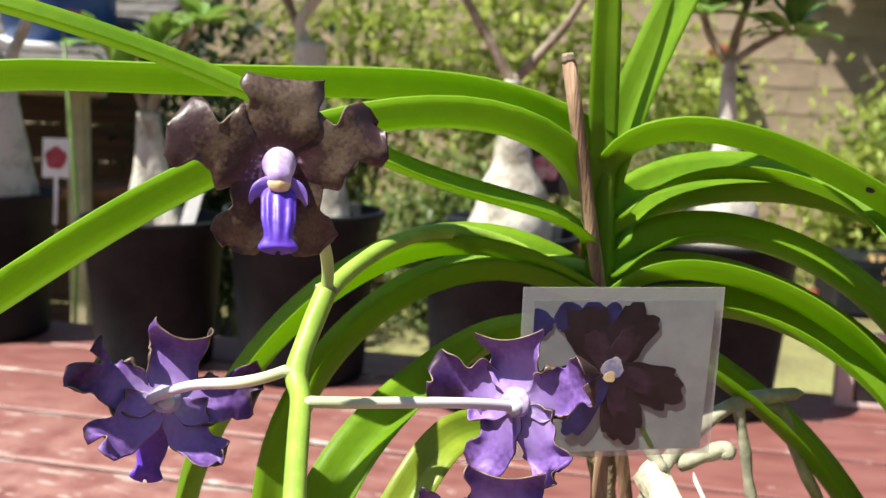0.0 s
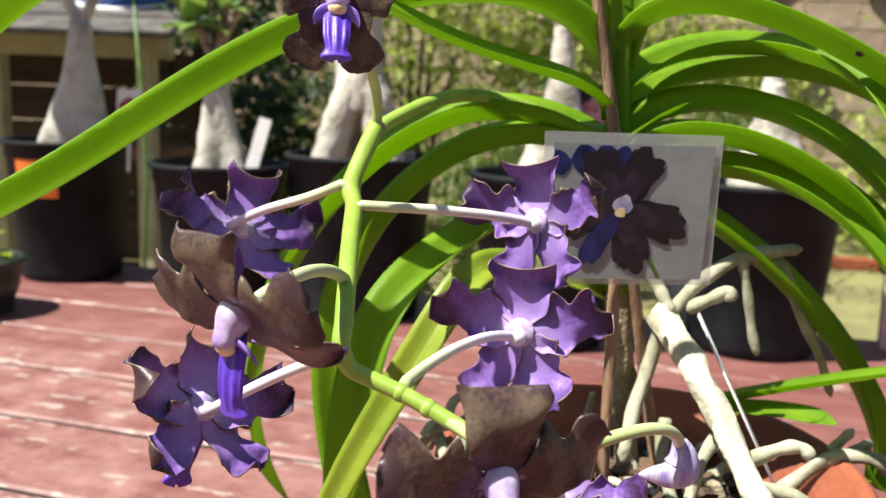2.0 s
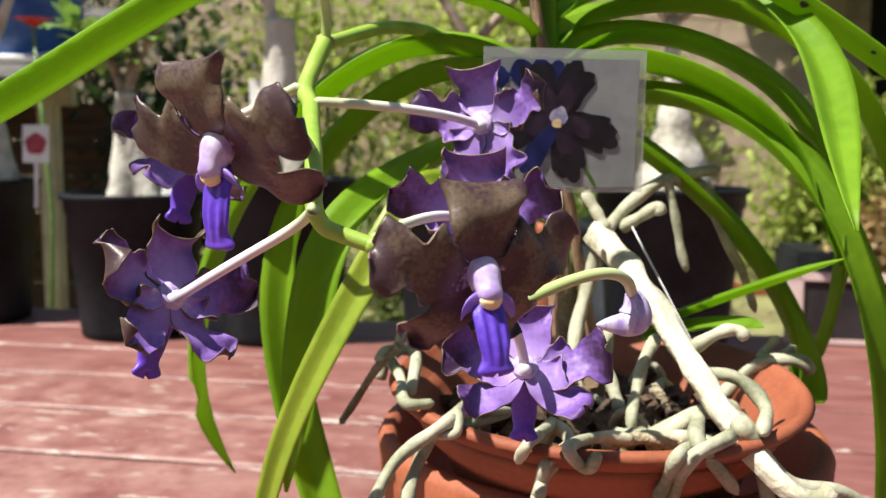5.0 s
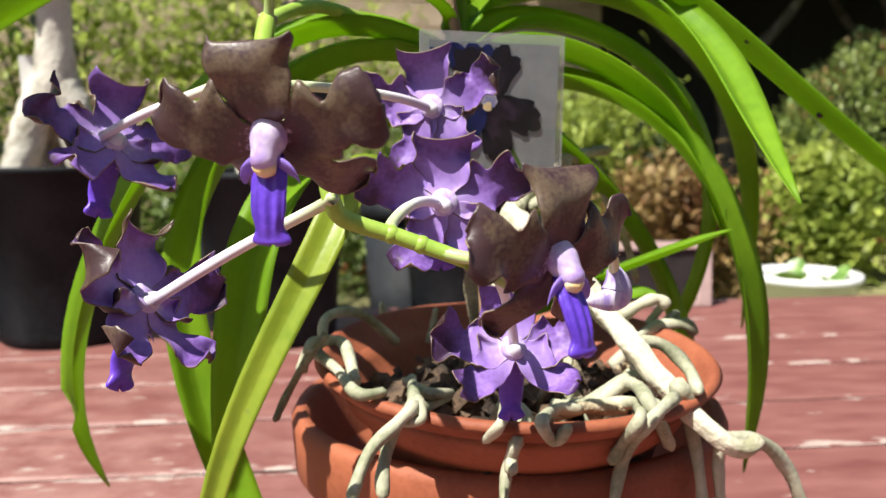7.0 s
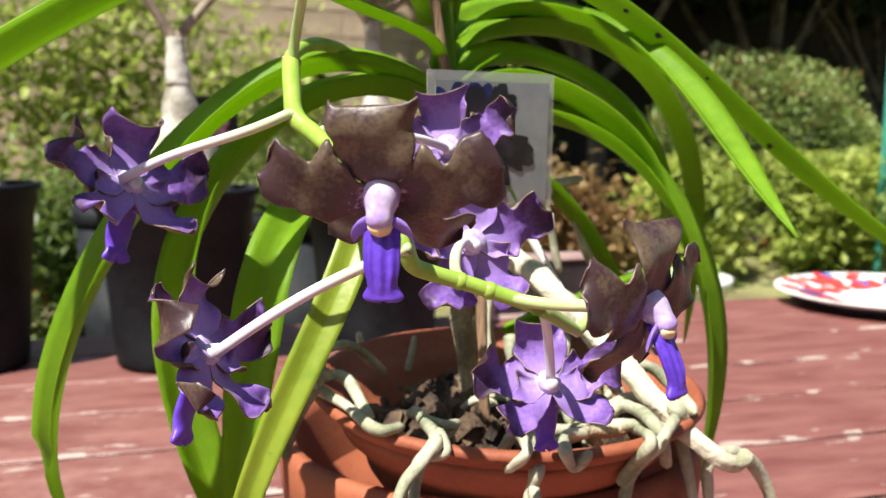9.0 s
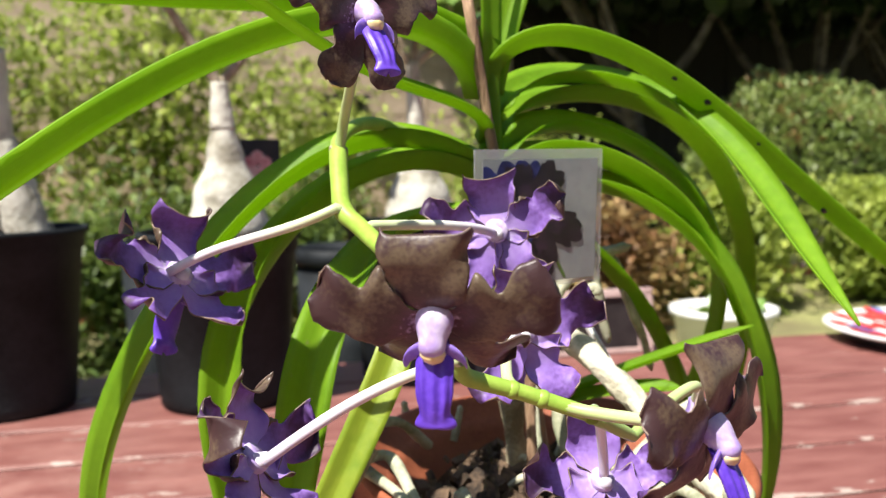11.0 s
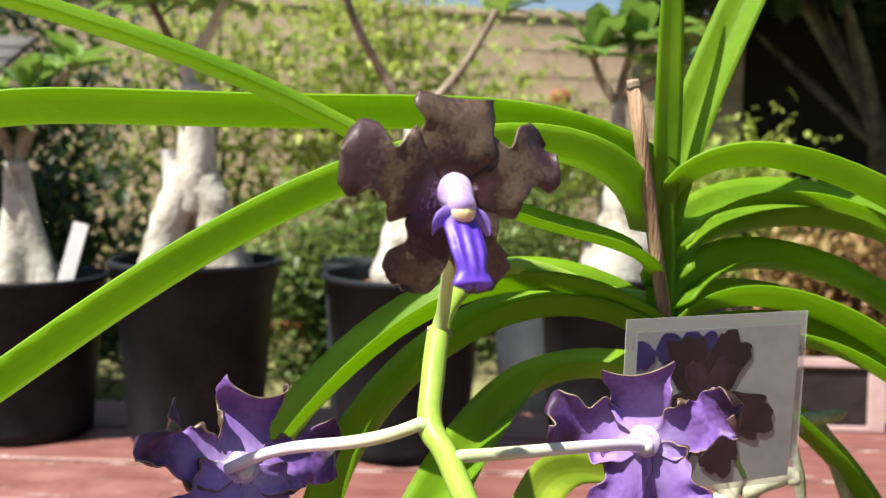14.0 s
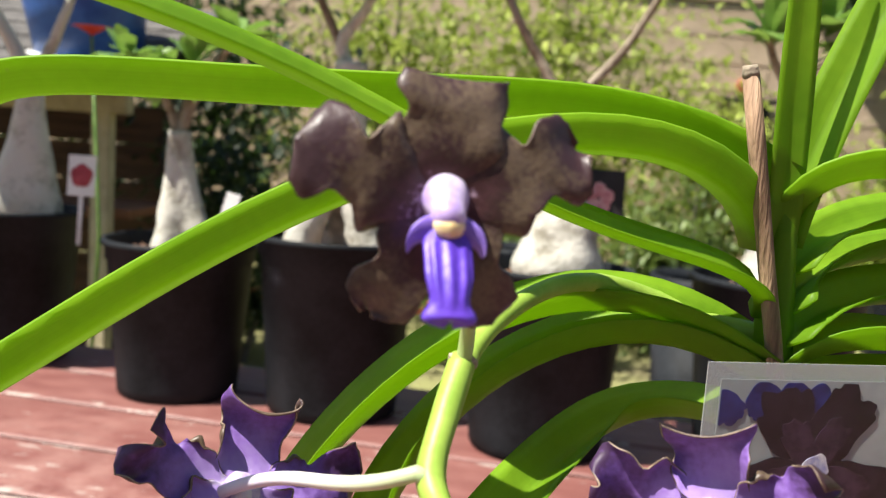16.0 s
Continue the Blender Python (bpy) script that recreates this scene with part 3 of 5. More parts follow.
def leaf(cp, width, fold=38, tilt=22, ext=1.0, mat_=None, taper=0.28, flat=0.35):
    """A keeled strap leaf along a curve; fold: degrees each half rises from the keel, tilt: how far its upper face leans to the front."""
    n, bm = 34, bmesh.new()
    pts = line_of(cp, n, ext)
    ref0, front = Vector((0, 0, 1)), Vector((0, -1, 0))
    loops, last = [], None
    for i, p in enumerate(pts):
        u = i / (n - 1)
        t = (pts[min(i + 1, n - 1)] - pts[max(i - 1, 0)]).normalized()
        z = ref0 - t * ref0.dot(t)
        c = front - t * front.dot(t)
        up = z.normalized() * math.cos(radians(tilt)) * max(0.15, z.length) + c.normalized() * (math.sin(radians(tilt)) + 0.55 * (1 - z.length))
        if last is not None and up.dot(last) < 0:
            up = -up
        up = (up - t * up.dot(t)).normalized()
        if last is not None:
            up = (up * 0.5 + (last - t * last.dot(t)).normalized() * 0.5).normalized()
        last = up
        s = t.cross(up)
        w = width * (0.82 + 0.18 * min(u / 0.2, 1)) * (1 - 0.93 * max(0.0, (u - 1 + taper) / taper) ** 2.4)
        g = radians(fold * (1 - flat * u))
        ring = []
        for q in (-1, -0.66, -0.33, -0.08, 0.08, 0.33, 0.66, 1):
            ring.append(p + s * (q * w * math.cos(g)) + up * (abs(q) ** 1.15 * w * math.sin(g)))
        for q in (1, 0.66, 0.33, 0.1, -0.1, -0.33, -0.66, -1):
            th = 0.0022 * (1 - 0.75 * abs(q)) * min(1, w / 0.008)
            ring.append(p + s * (q * w * math.cos(g)) + up * (abs(q) ** 1.15 * w * math.sin(g) - th - 0.0004))
        loops.append(ring)
    bm.verts.layers.float.new("across")
    bm.verts.layers.float.new("along")
    lx, ly = bm.verts.layers.float["across"], bm.verts.layers.float["along"]
    vs = rings(bm, loops)
    qs = (-1, -0.66, -0.33, -0.08, 0.08, 0.33, 0.66, 1, 1, 0.66, 0.33, 0.1, -0.1, -0.33, -0.66, -1)
    for i, ring in enumerate(vs):
        for q, v in zip(qs, ring):
            v[lx], v[ly] = q, i / (n - 1)
    return part("leaf", bm, mat_ or LEAF, orchid, m=OI)


long_leaf = leaf(((0.111, 0.446, 1.197), (0.121, 0.43, 1.235), (0.226, 0.427, 1.222), (0.31, 0.443, 1.121), (0.438, 0.394, 1.038)), 0.0132, 42, -6, 1.12)
leaf(((0.112, 0.446, 1.175), (0.154, 0.498, 1.219), (0.288, 0.455, 1.196), (0.248, 0.42, 1.153), (0.203, 0.269, 1.072)), 0.0132, 44, 17, 1)
leaf(((0.112, 0.444, 1.16), (0.121, 0.499, 1.184), (0.256, 0.458, 1.221), (0.343, 0.477, 1.162), (0.377, 0.545, 0.946)), 0.0147, 44, 2, 1)
leaf(((0.111, 0.441, 1.149), (0.164, 0.492, 1.19), (0.251, 0.44, 1.157), (0.301, 0.428, 1.096), (0.303, 0.523, 0.964)), 0.0153, 44, 17, 1.05)
leaf(((0.108, 0.447, 1.132), (0.136, 0.448, 1.167), (0.198, 0.451, 1.147), (0.256, 0.449, 1.12), (0.265, 0.427, 1.063)), 0.0153, 44, 0, 1.1)
leaf(((0.107, 0.448, 1.124), (0.192, 0.479, 1.144), (0.254, 0.423, 1.129), (0.287, 0.395, 1.041), (0.311, 0.443, 0.898)), 0.0147, 44, 17, 1.05)
leaf(((0.107, 0.447, 1.13), (0.258, 0.473, 1.066), (0.303, 0.504, 0.956), (0.292, 0.497, 0.898), (0.268, 0.48, 0.975)), 0.0142, 44, 17, 1)
leaf(((0.106, 0.446, 1.205), (0.044, 0.459, 1.252), (-0.045, 0.452, 1.209), (-0.138, 0.431, 1.236), (-0.183, 0.434, 1.221)), 0.0150, 34, -22, 1.35)
leaf(((0.1, 0.447, 1.183), (0.078, 0.419, 1.248), (-0.056, 0.397, 1.225), (-0.119, 0.422, 1.153), (-0.192, 0.371, 1.107)), 0.0112, 26, -42, 1.3)
leaf(((0.1, 0.446, 1.158), (0.103, 0.416, 1.193), (-0.006, 0.431, 1.172), (0.008, 0.409, 1.218), (-0.118, 0.355, 1.25)), 0.0080, 34, 20, 1.3)
leaf(((0.106, 0.447, 1.137), (0.017, 0.448, 1.198), (-0.052, 0.448, 1.126), (-0.141, 0.492, 0.999), (-0.103, 0.567, 0.874)), 0.0159, 47, 10, 1.02)
leaf(((0.106, 0.448, 1.131), (0.03, 0.461, 1.183), (-0.057, 0.461, 1.082), (-0.069, 0.498, 1.011), (-0.023, 0.446, 0.891)), 0.0159, 51, 5, 1.2)
leaf(((0.105, 0.447, 1.112), (0.057, 0.525, 1.114), (0.04, 0.482, 1.069), (-0.004, 0.406, 1.095), (-0.018, 0.405, 1.022)), 0.0159, 47, 9, 1.3)
leaf(((0.106, 0.446, 1.062), (-0.002, 0.395, 1.11), (0.063, 0.365, 1.075), (-0.017, 0.36, 1.03), (-0.042, 0.371, 0.922)), 0.0100, 28, 30, 1.25, LEAF_OLD, taper=0.65)
leaf(((0.106, 0.447, 1.17), (0.103, 0.435, 1.22), (0.100, 0.434, 1.27), (0.101, 0.432, 1.335)), 0.0068, 16, 10, 1.0, taper=0.6)
leaf(((0.107, 0.448, 1.185), (0.112, 0.450, 1.225), (0.140, 0.446, 1.285), (0.190, 0.440, 1.40)), 0.0105, 28, 10, 1.0)


def pedicel(cp, r, mat_):
    """A flower stalk that springs from a swollen node on the spike."""
    pts = line_of(cp, 22)
    root_at = min(SPINE, key=lambda q: (q - pts[0]).length)
    bm = bmesh.new()
    path = [root_at + (pts[0] - root_at) * (k / 4) for k in range(4)] if (root_at - pts[0]).length > 0.001 else []
    tube(bm, path + pts, lambda u: r[0] * (1.0 + 0.25 * max(0, 1 - u * 6)) + (r[1] - r[0]) * u, 10, 0.05)
    lay = bm.verts.layers.float.new("along")
    bm.verts.ensure_lookup_table()
    for k, v in enumerate(bm.verts):
        v[lay] = min(1.0, (k // 10) / (len(path) + len(pts) - 1))
    part("pedicel", bm, mat_, orchid, m=OI)
    bm = bmesh.new()
    bmesh.ops.create_uvsphere(bm, u_segments=12, v_segments=8, radius=0.0034)
    part("spike_node", bm, SPIKE, orchid, m=OI @ Matrix.Translation(root_at))


def stalk(name, cp, r, mat_, n=24, sides=10, rough=0.08, ext=1.0, parent=None, label=""):
    bm = bmesh.new()
    tube(bm, line_of(cp, n, ext), r, sides, rough)
    return part(name, bm, mat_, parent or orchid, label, m=OI if parent is None else None)


stalk("flower_spike", ((0.107, 0.448, 1.15), (0.053, 0.469, 1.153), (0.038, 0.436, 1.188), (0, 0.415, 1.159), (-0.008, 0.366, 1.152)), (0.0038, 0.0034), SPIKE, 30)
SPINE = smooth_path(((-0.009, 0.364, 1.153), (-0.0128, 0.350, 1.140), (-0.0155, 0.3370, 1.1280), (-0.0118, 0.3250, 1.1212), (-0.0085, 0.300, 1.1120), (-0.0055, 0.2790, 1.1030), (-0.0026, 0.2580, 1.0904), (-0.0023, 0.2520, 1.0825), (0.0008, 0.2527, 1.0749), (0.0078, 0.2530, 1.0714), (0.0217, 0.2499, 1.0668), (0.045, 0.241, 1.058)), 6)
bm = bmesh.new()
tube(bm, SPINE, lambda u: 0.0041 - 0.0013 * u + 0.0005 * max(0.0, 1 - abs(u - 0.19) / 0.05), 12, 0.06)
part("flower_spike", bm, SPIKE, orchid, m=OI)
bm = bmesh.new()
tube(bm, [SPINE[0].lerp(SPINE[1], 0.12 + 0.5 * k / 3) for k in range(4)], (0.0044, 0.0043), 14, 0.3)
part("node_ring", bm, ROOT_TAN, orchid, "brown scar at the joint", m=OI)

pedicel(((-0.009, 0.362, 1.152), (-0.007, 0.361, 1.168), (-0.009, 0.347, 1.175), (-0.010, 0.332, 1.186), (-0.0158, 0.308, 1.199)), (0.0024, 0.0022), PEDICEL_GREEN)
pedicel(((-0.019, 0.334, 1.129), (-0.045, 0.341, 1.116), (-0.055, 0.37, 1.117), (-0.082, 0.378, 1.101)), (0.0022, 0.0021), PEDICEL)
pedicel(((-0.008, 0.322, 1.122), (0.023, 0.327, 1.121), (0.047, 0.341, 1.119), (0.064, 0.353, 1.113)), (0.0022, 0.0021), PEDICEL)
pedicel(((-0.002, 0.248, 1.081), (-0.009, 0.275, 1.072), (-0.026, 0.285, 1.065), (-0.062, 0.287, 1.042)), (0.0022, 0.0021), PEDICEL)
pedicel(((0.02, 0.257, 1.07), (0.03, 0.281, 1.074), (0.045, 0.301, 1.078), (0.057, 0.318, 1.071)), (0.0022, 0.0021), PEDICEL)
pedicel(((-0.005, 0.277, 1.099), (-0.006, 0.265, 1.106), (-0.009, 0.253, 1.11), (-0.012, 0.24, 1.113), (-0.023, 0.220, 1.105)), (0.0024, 0.0022), PEDICEL_GREEN)
pedicel(((0.068, 0.249, 1.045), (0.097, 0.258, 1.059), (0.115, 0.263, 1.061), (0.119, 0.277, 1.045)), (0.0024, 0.0022), PEDICEL_GREEN)
pedicel(((0.030, 0.247, 1.063), (0.045, 0.242, 1.058), (0.052, 0.225, 1.060), (0.053, 0.194, 1.066)), (0.0024, 0.0022), PEDICEL_GREEN)
pedicel(((0.045, 0.241, 1.058), (0.060, 0.262, 1.057), (0.073, 0.277, 1.042), (0.078, 0.283, 1.016)), (0.0022, 0.0021), PEDICEL)
stalk("aerial_root", ((0.137, 0.442, 1.055), (0.163, 0.373, 1.022), (0.176, 0.326, 0.969), (0.2, 0.299, 0.938), (0.218, 0.31, 0.952)), (0.0074, 0.0038), ROOT_PALE, 60, 14, 0.45)


# ---- flowers ----


SHAPE = {
    "dorsal_sepal": (((0, 0.13), (0.14, 0.16), (0.34, 0.37), (0.52, 0.45), (0.70, 0.42), (0.90, 0.53), (1, 0.50)),) * 2,
    "petal": (((0, 0.11), (0.18, 0.17), (0.36, 0.40), (0.48, 0.64), (0.60, 0.27), (0.78, 0.45), (0.90, 0.46), (0.97, 0.30), (1, 0.08)), ((0, 0.11), (0.22, 0.40), (0.42, 0.60), (0.54, 0.36), (0.68, 0.29), (0.84, 0.50), (0.94, 0.42), (0.98, 0.25), (1, 0.08))),
    "lateral_sepal": (((0, 0.13), (0.14, 0.40), (0.28, 0.72), (0.42, 0.42), (0.58, 0.28), (0.78, 0.38), (0.90, 0.38), (0.97, 0.24), (1, 0.08)), ((0, 0.13), (0.25, 0.30), (0.50, 0.38), (0.76, 0.42), (0.90, 0.38), (0.97, 0.24), (1, 0.08))),
}


def rolled(reach, start, roll):
    """How far out and how far back a strip lies that turns back by an angle past a start."""
    if reach <= start or abs(roll) < 0.03:
        return reach, 0.0
    rho = (1 - start) / roll
    g = (reach - start) / (1 - start) * roll
    return start + rho * math.sin(g), -rho * (1 - math.cos(g))


def tepal(bm, kind, angle, length, width, reflex, curl, wave, seed, flip=1, twist=0.0):
    """One petal or sepal lying outwards at an angle, dark on its face, violet behind; its lobes and tip roll back, its waists stay flat."""
    nu, nv, th = 36, 25, 0.0006
    rr = random.Random(seed)
    ph = [rr.uniform(0, 6.28) for _ in range(6)]
    gain = [rr.uniform(0.65, 1.25) for _ in range(4)]
    ca, sa = math.cos(radians(angle)), math.sin(radians(angle))
    front, back = [], []
    for i in range(nu + 1):
        u = i / nu
        row = []
        for j in range(nv):
            s = 2 * j / (nv - 1) - 1
            e, side = abs(s), 0 if s * flip > 0 else 1
            hh = eased(SHAPE[kind][side], u)
            h = hh * width * (1 + 0.045 * math.sin(19 * u + ph[side]) * min(1, u * 3))
            lobe = min(1.0, max(0.0, (hh - 0.33) / 0.22))
            roll = curl * (0.12 + 1.25 * lobe * gain[side + (2 if u > 0.62 else 0)])
            out, dz = rolled(e, 0.58, roll)
            y, dz = math.copysign(out * h, s), dz * h
            lean = 1.15 - 0.75 * e * e if kind == "dorsal_sepal" else 0.62 + 0.5 * math.sin(2.1 * s * flip + ph[4])
            far, dip = rolled(u, 0.66, curl * lean)
            x, z = length * far, length * (dip + 0.09 * math.sin(min(1, u * 2) * 1.57) - reflex * u * u) + dz
            z += wave * width * (0.2 + e * e) * math.sin(6.28 * 1.25 * u + ph[5] + 1.7 * s) * min(1, u * 1.6)
            z += twist * y * u
            row.append(Vector((ca * x - sa * y, sa * x + ca * y, z + 0.001)))
        front.append(row)
    for i in range(nu + 1):
        row = []
        for j in range(nv):
            du = front[min(i + 1, nu)][j] - front[max(i - 1, 0)][j]
            dv = front[i][min(j + 1, nv - 1)] - front[i][max(j - 1, 0)]
            nn = du.cross(dv)
            nn = nn.normalized() if nn.length > 1e-12 else Vector((0, 0, 1))
            row.append(front[i][j] - nn * th)
        back.append(row)
    front = [[bm.verts.new(p) for p in r] for r in front]
    back = [[bm.verts.new(p) for p in r] for r in back]
    for i in range(nu):
        for j in range(nv - 1):
            bm.faces.new((front[i][j], front[i + 1][j], front[i + 1][j + 1], front[i][j + 1])).material_index = 0
            bm.faces.new((back[i][j], back[i][j + 1], back[i + 1][j + 1], back[i + 1][j])).material_index = 1
        for j, o in ((0, 0), (nv - 1, 1)):
            q = (front[i][j], back[i][j], back[i + 1][j], front[i + 1][j])
            bm.faces.new(q if not o else q[::-1]).material_index = 2
    for j in range(nv - 1):
        bm.faces.new((front[nu][j], back[nu][j], back[nu][j + 1], front[nu][j + 1])).material_index = 2
    return bm


def flower(at, face, up=(0, 0, 1), size=1.0, seed=0, curl=1.0, wave=0.06, spread=24, lift=24, back=0.1, droop=0.0, label=""):
    """A flower whose back is fixed at a place; face: the way it looks; back: how far its petals sweep back, droop: its lower sepals."""
    z = Vector(face).normalized()
    y = (Vector(up) - z * Vector(up).dot(z)).normalized()
    x = y.cross(z)
    m = Matrix((x, y, z)).transposed().to_4x4()
    m.translation = Vector(at)
    body = part("flower", petal_tube(), THROAT, orchid, label or "dark brown flower with violet back and lip", m=OI @ m @ Matrix.Scale(size, 4))
    rr = random.Random(seed)
    j = lambda s: rr.uniform(-s, s)
    for name, ang, ln, wd, rx, cu, tw, fl in (
        ("dorsal_sepal", 90 + j(3), 0.0310, 0.0290, back + 0.02, 1.0, 0, 1),
        ("petal", 180 - lift + j(4), 0.0385, 0.0255, back, 1.0, 0.25, -1),
        ("petal", lift + j(4), 0.0385, 0.0255, back, 1.0, -0.25, 1),
        ("lateral_sepal", 270 - spread + j(3), 0.0325, 0.0235, back * 0.6 + droop, 0.8, -0.12, -1),
        ("lateral_sepal", 270 + spread + j(3), 0.0325, 0.0235, back * 0.6 + droop, 0.8, 0.12, 1),
    ):
        bm = bmesh.new()
        tepal(bm, name, ang, ln, wd, rx + j(0.05), curl * cu * rr.uniform(0.85, 1.15), wave, rr.randint(0, 9999), fl, tw * rr.uniform(0.6, 1.2))
        part(name, bm, [BROWN, VIOLET, RIM_TAN], body, smooth=True)
    part("lip", lip_mesh(), LIP, body, "deep violet grooved lip")
    for s in (-1, 1):
        bm = bmesh.new()
        loops = []
        for k in range(12):
            u = k / 11
            c = Vector((s * (0.0022 + 0.0068 * math.sin(u * 1.57)), -0.0052 - 0.0052 * u * u, 0.0078 + 0.0020 * u))
            w = 0.0035 * (1 - 0.35 * u) * math.sqrt(max(0.04, 1 - max(0, (u - 0.8) / 0.2) ** 2))
            loops.append([c + Vector((s * 0.35 * w * math.sin(g), w * math.cos(g), 0.42 * w * math.sin(g))) for g in [6.2832 * q / 12 for q in range(12)]])
        rings(bm, loops)
        part("side_lobe", bm, LOBE, body, "paler violet side lobe")
    bm = bmesh.new()
    tube(bm, [Vector((0, 0.0022 - 0.0064 * (k / 13) ** 1.3, 0.0000 + 0.0125 * k / 13)) for k in range(14)], lambda u: (0.0057 - 0.0012 * min(1, u * 1.6) + 0.0005 * math.sin(u * 6)) * math.sqrt(max(0.12, 1 - max(0, (u - 0.78) / 0.22) ** 2)), 20, 0.08, seed)
    part("column", bm, COLUMN, body, "white and pale violet column")
    bm = bmesh.new()
    bmesh.ops.create_uvsphere(bm, u_segments=16, v_segments=10, radius=1.0)
    for v in bm.verts:
        v.co = Vector((v.co.x * 0.0039 * (1 + 0.10 * math.sin(7 * v.co.y)), -0.0044 + v.co.y * 0.0027, 0.0116 + v.co.z * 0.0022 - 0.0008 * abs(v.co.x)))
    part("anther_cap", bm, ANTHER, body, "cream-yellow anther cap")
    return body


def petal_tube():
    bm = bmesh.new()
    tube(bm, [Vector((0, 0, -0.004)), Vector((0, 0, -0.001)), Vector((0, 0, 0.002)), Vector((0, 0, 0.004))], lambda u: 0.0022 + 0.0030 * u, 12)
    return bm


def lip_mesh():
    """A hanging grooved lip, waisted, with a flared and notched end."""
    bm, loops, n, k = bmesh.new(), [], 30, 72
    wide = ((0, 0.0042), (0.2, 0.0058), (0.45, 0.0057), (0.72, 0.0046), (0.9, 0.0064), (1.0, 0.0056))
    for i in range(n + 1):
        u = i / n
        w = eased(wide, u) * (math.sqrt(max(0.03, 1 - ((u - 0.9) / 0.1) ** 2)) if u > 0.9 else 1)
        d = 0.0034 * (1 - 0.30 * u) * (1 if u < 0.9 else math.sqrt(max(0.04, 1 - ((u - 0.9) / 0.1) ** 2)))
        cy, cz = -0.0045 - 0.0215 * u, 0.0062 + 0.0040 * math.sin(u * 2.6) + 0.0130 * u
        ring = []
        for q in range(k):
            g = 2 * math.pi * q / k
            ridge = 1 + (0.17 * math.cos(9 * (g - math.pi / 2)) * math.sin(min(1, u * 1.25) * 3.1) if math.sin(g) > 0 else 0)
            notch = 0.0022 * max(0.0, (u - 0.8) / 0.2) * (1 - math.cos(g) ** 2)
            ring.append(Vector((w * math.cos(g), cy + notch, cz + d * math.sin(g) * ridge)))
        loops.append(ring)
    rings(bm, loops)
    return bm


flower((-0.0162, 0.304, 1.2022), (0.24, -1, -0.04), (0.03, 0, 1), 0.90, 1, 0.72, 0.05, spread=28, lift=22, back=0.05)
flower((-0.0765, 0.381, 1.0990), (-0.44, 0.70, -0.56), (0.22, 0.1, 1), 1.06, 2, 2.15, 0.12, spread=46, lift=18, back=0.18)
flower((0.064, 0.353, 1.113), (0.45, 0.86, -0.12), (-0.15, 0, 1), 0.97, 3, 1.75, 0.12, spread=34, lift=22, back=0.14)
flower((-0.063, 0.289, 1.042), (-0.72, 0.50, -0.44), (0.32, 0.1, 1), 1.03, 14, 2.15, 0.12, spread=46, lift=18, back=0.18)
flower((0.053, 0.190, 1.066), (0.36, -0.90, -0.28), (0.0, 0, 1), 0.90, 5, 1.15, 0.08, spread=44, lift=15, back=0.14, droop=0.1)
flower((-0.025, 0.214, 1.103), (-0.46, -0.67, -0.58), (0.0, 0, 1), 0.98, 6, 1.0, 0.08, spread=46, lift=16, back=0.06, droop=0.3)
flower((0.059, 0.318, 1.071), (0.2, 0.93, -0.20), (0, 0, 1), 1.04, 7, 1.6, 0.12, spread=34, lift=20, back=0.12)
flower((0.078, 0.283, 1.014), (0.1, 0.80, -0.55), (0, 0, 1), 0.92, 11, 1.3, 0.12, spread=57, lift=12, back=0.12)

# bud at the spike's end, beaked and hanging
bm = bmesh.new()
tube(bm, smooth_path(((0.119, 0.277, 1.047), (0.1205, 0.2765, 1.0415), (0.1200, 0.276, 1.0365), (0.116, 0.275, 1.0345), (0.110, 0.274, 1.0345), (0.1045, 0.273, 1.0345))), lambda u: 0.0028 + 0.0038 * math.sin(min(1, u / 0.42) * 1.57) if u < 0.42 else 0.0004 + 0.0062 * max(0.0, 1 - (u - 0.42) / 0.58) ** 0.8, 20, 0.15)
part("bud", bm, BUDM, orchid, "pale lilac closed bud", m=OI)

# keiki leaves at the foot of the big root
leaf(((0.178, 0.500, 0.985), (0.205, 0.470, 1.005), (0.225, 0.440, 1.022), (0.262, 0.400, 1.045)), 0.0070, 32, 8, 1.0)
leaf(((0.180, 0.500, 0.980), (0.200, 0.470, 0.995), (0.220, 0.450, 1.000), (0.232, 0.430, 1.002)), 0.007, 30, 25, 1.0)
for c, size in (((0.215, 0.418, 1.195), 0.0019), ((0.2535, 0.4305, 1.1835), 0.0026), ((0.290, 0.425, 1.155), 0.0016), ((0.330, 0.424, 1.118), 0.0026)):
    spot = min((v.co for v in long_leaf.data.vertices if v.index % 16 in (9, 10)), key=lambda q: (q - Vector(c)).length)
    bm = bmesh.new()
    bmesh.ops.create_icosphere(bm, subdivisions=2, radius=size)
    for v in bm.verts:
        v.co = Vector((v.co.x * 1.2, v.co.y * 0.35, v.co.z * (0.8 + 0.2 * math.sin(v.co.x * 3000))))
    part("dark_spot", bm, INK, orchid, "dark brown blemish", m=OI @ Matrix.Translation(spot))

# ---- aerial roots ----


def clear_of_pot(p, r):
    """A point of a root that hangs over the rim, brought outside the inner pot's wall; the rest stays."""
    toward = (Vector((-0.04, -0.06, 1.11)) - p).normalized()
    for _ in range(40):
        q = POTM.inverted() @ p
        if q.z > POT_H + 0.8 * r or q.y > 0.02:
            return p
        wall, out = bowl_radius(q.z), math.hypot(q.x, q.y)
        if out < 0.80 * wall or out > wall + 0.7 * r:
            return p
        p = p + toward * 0.002
    return p


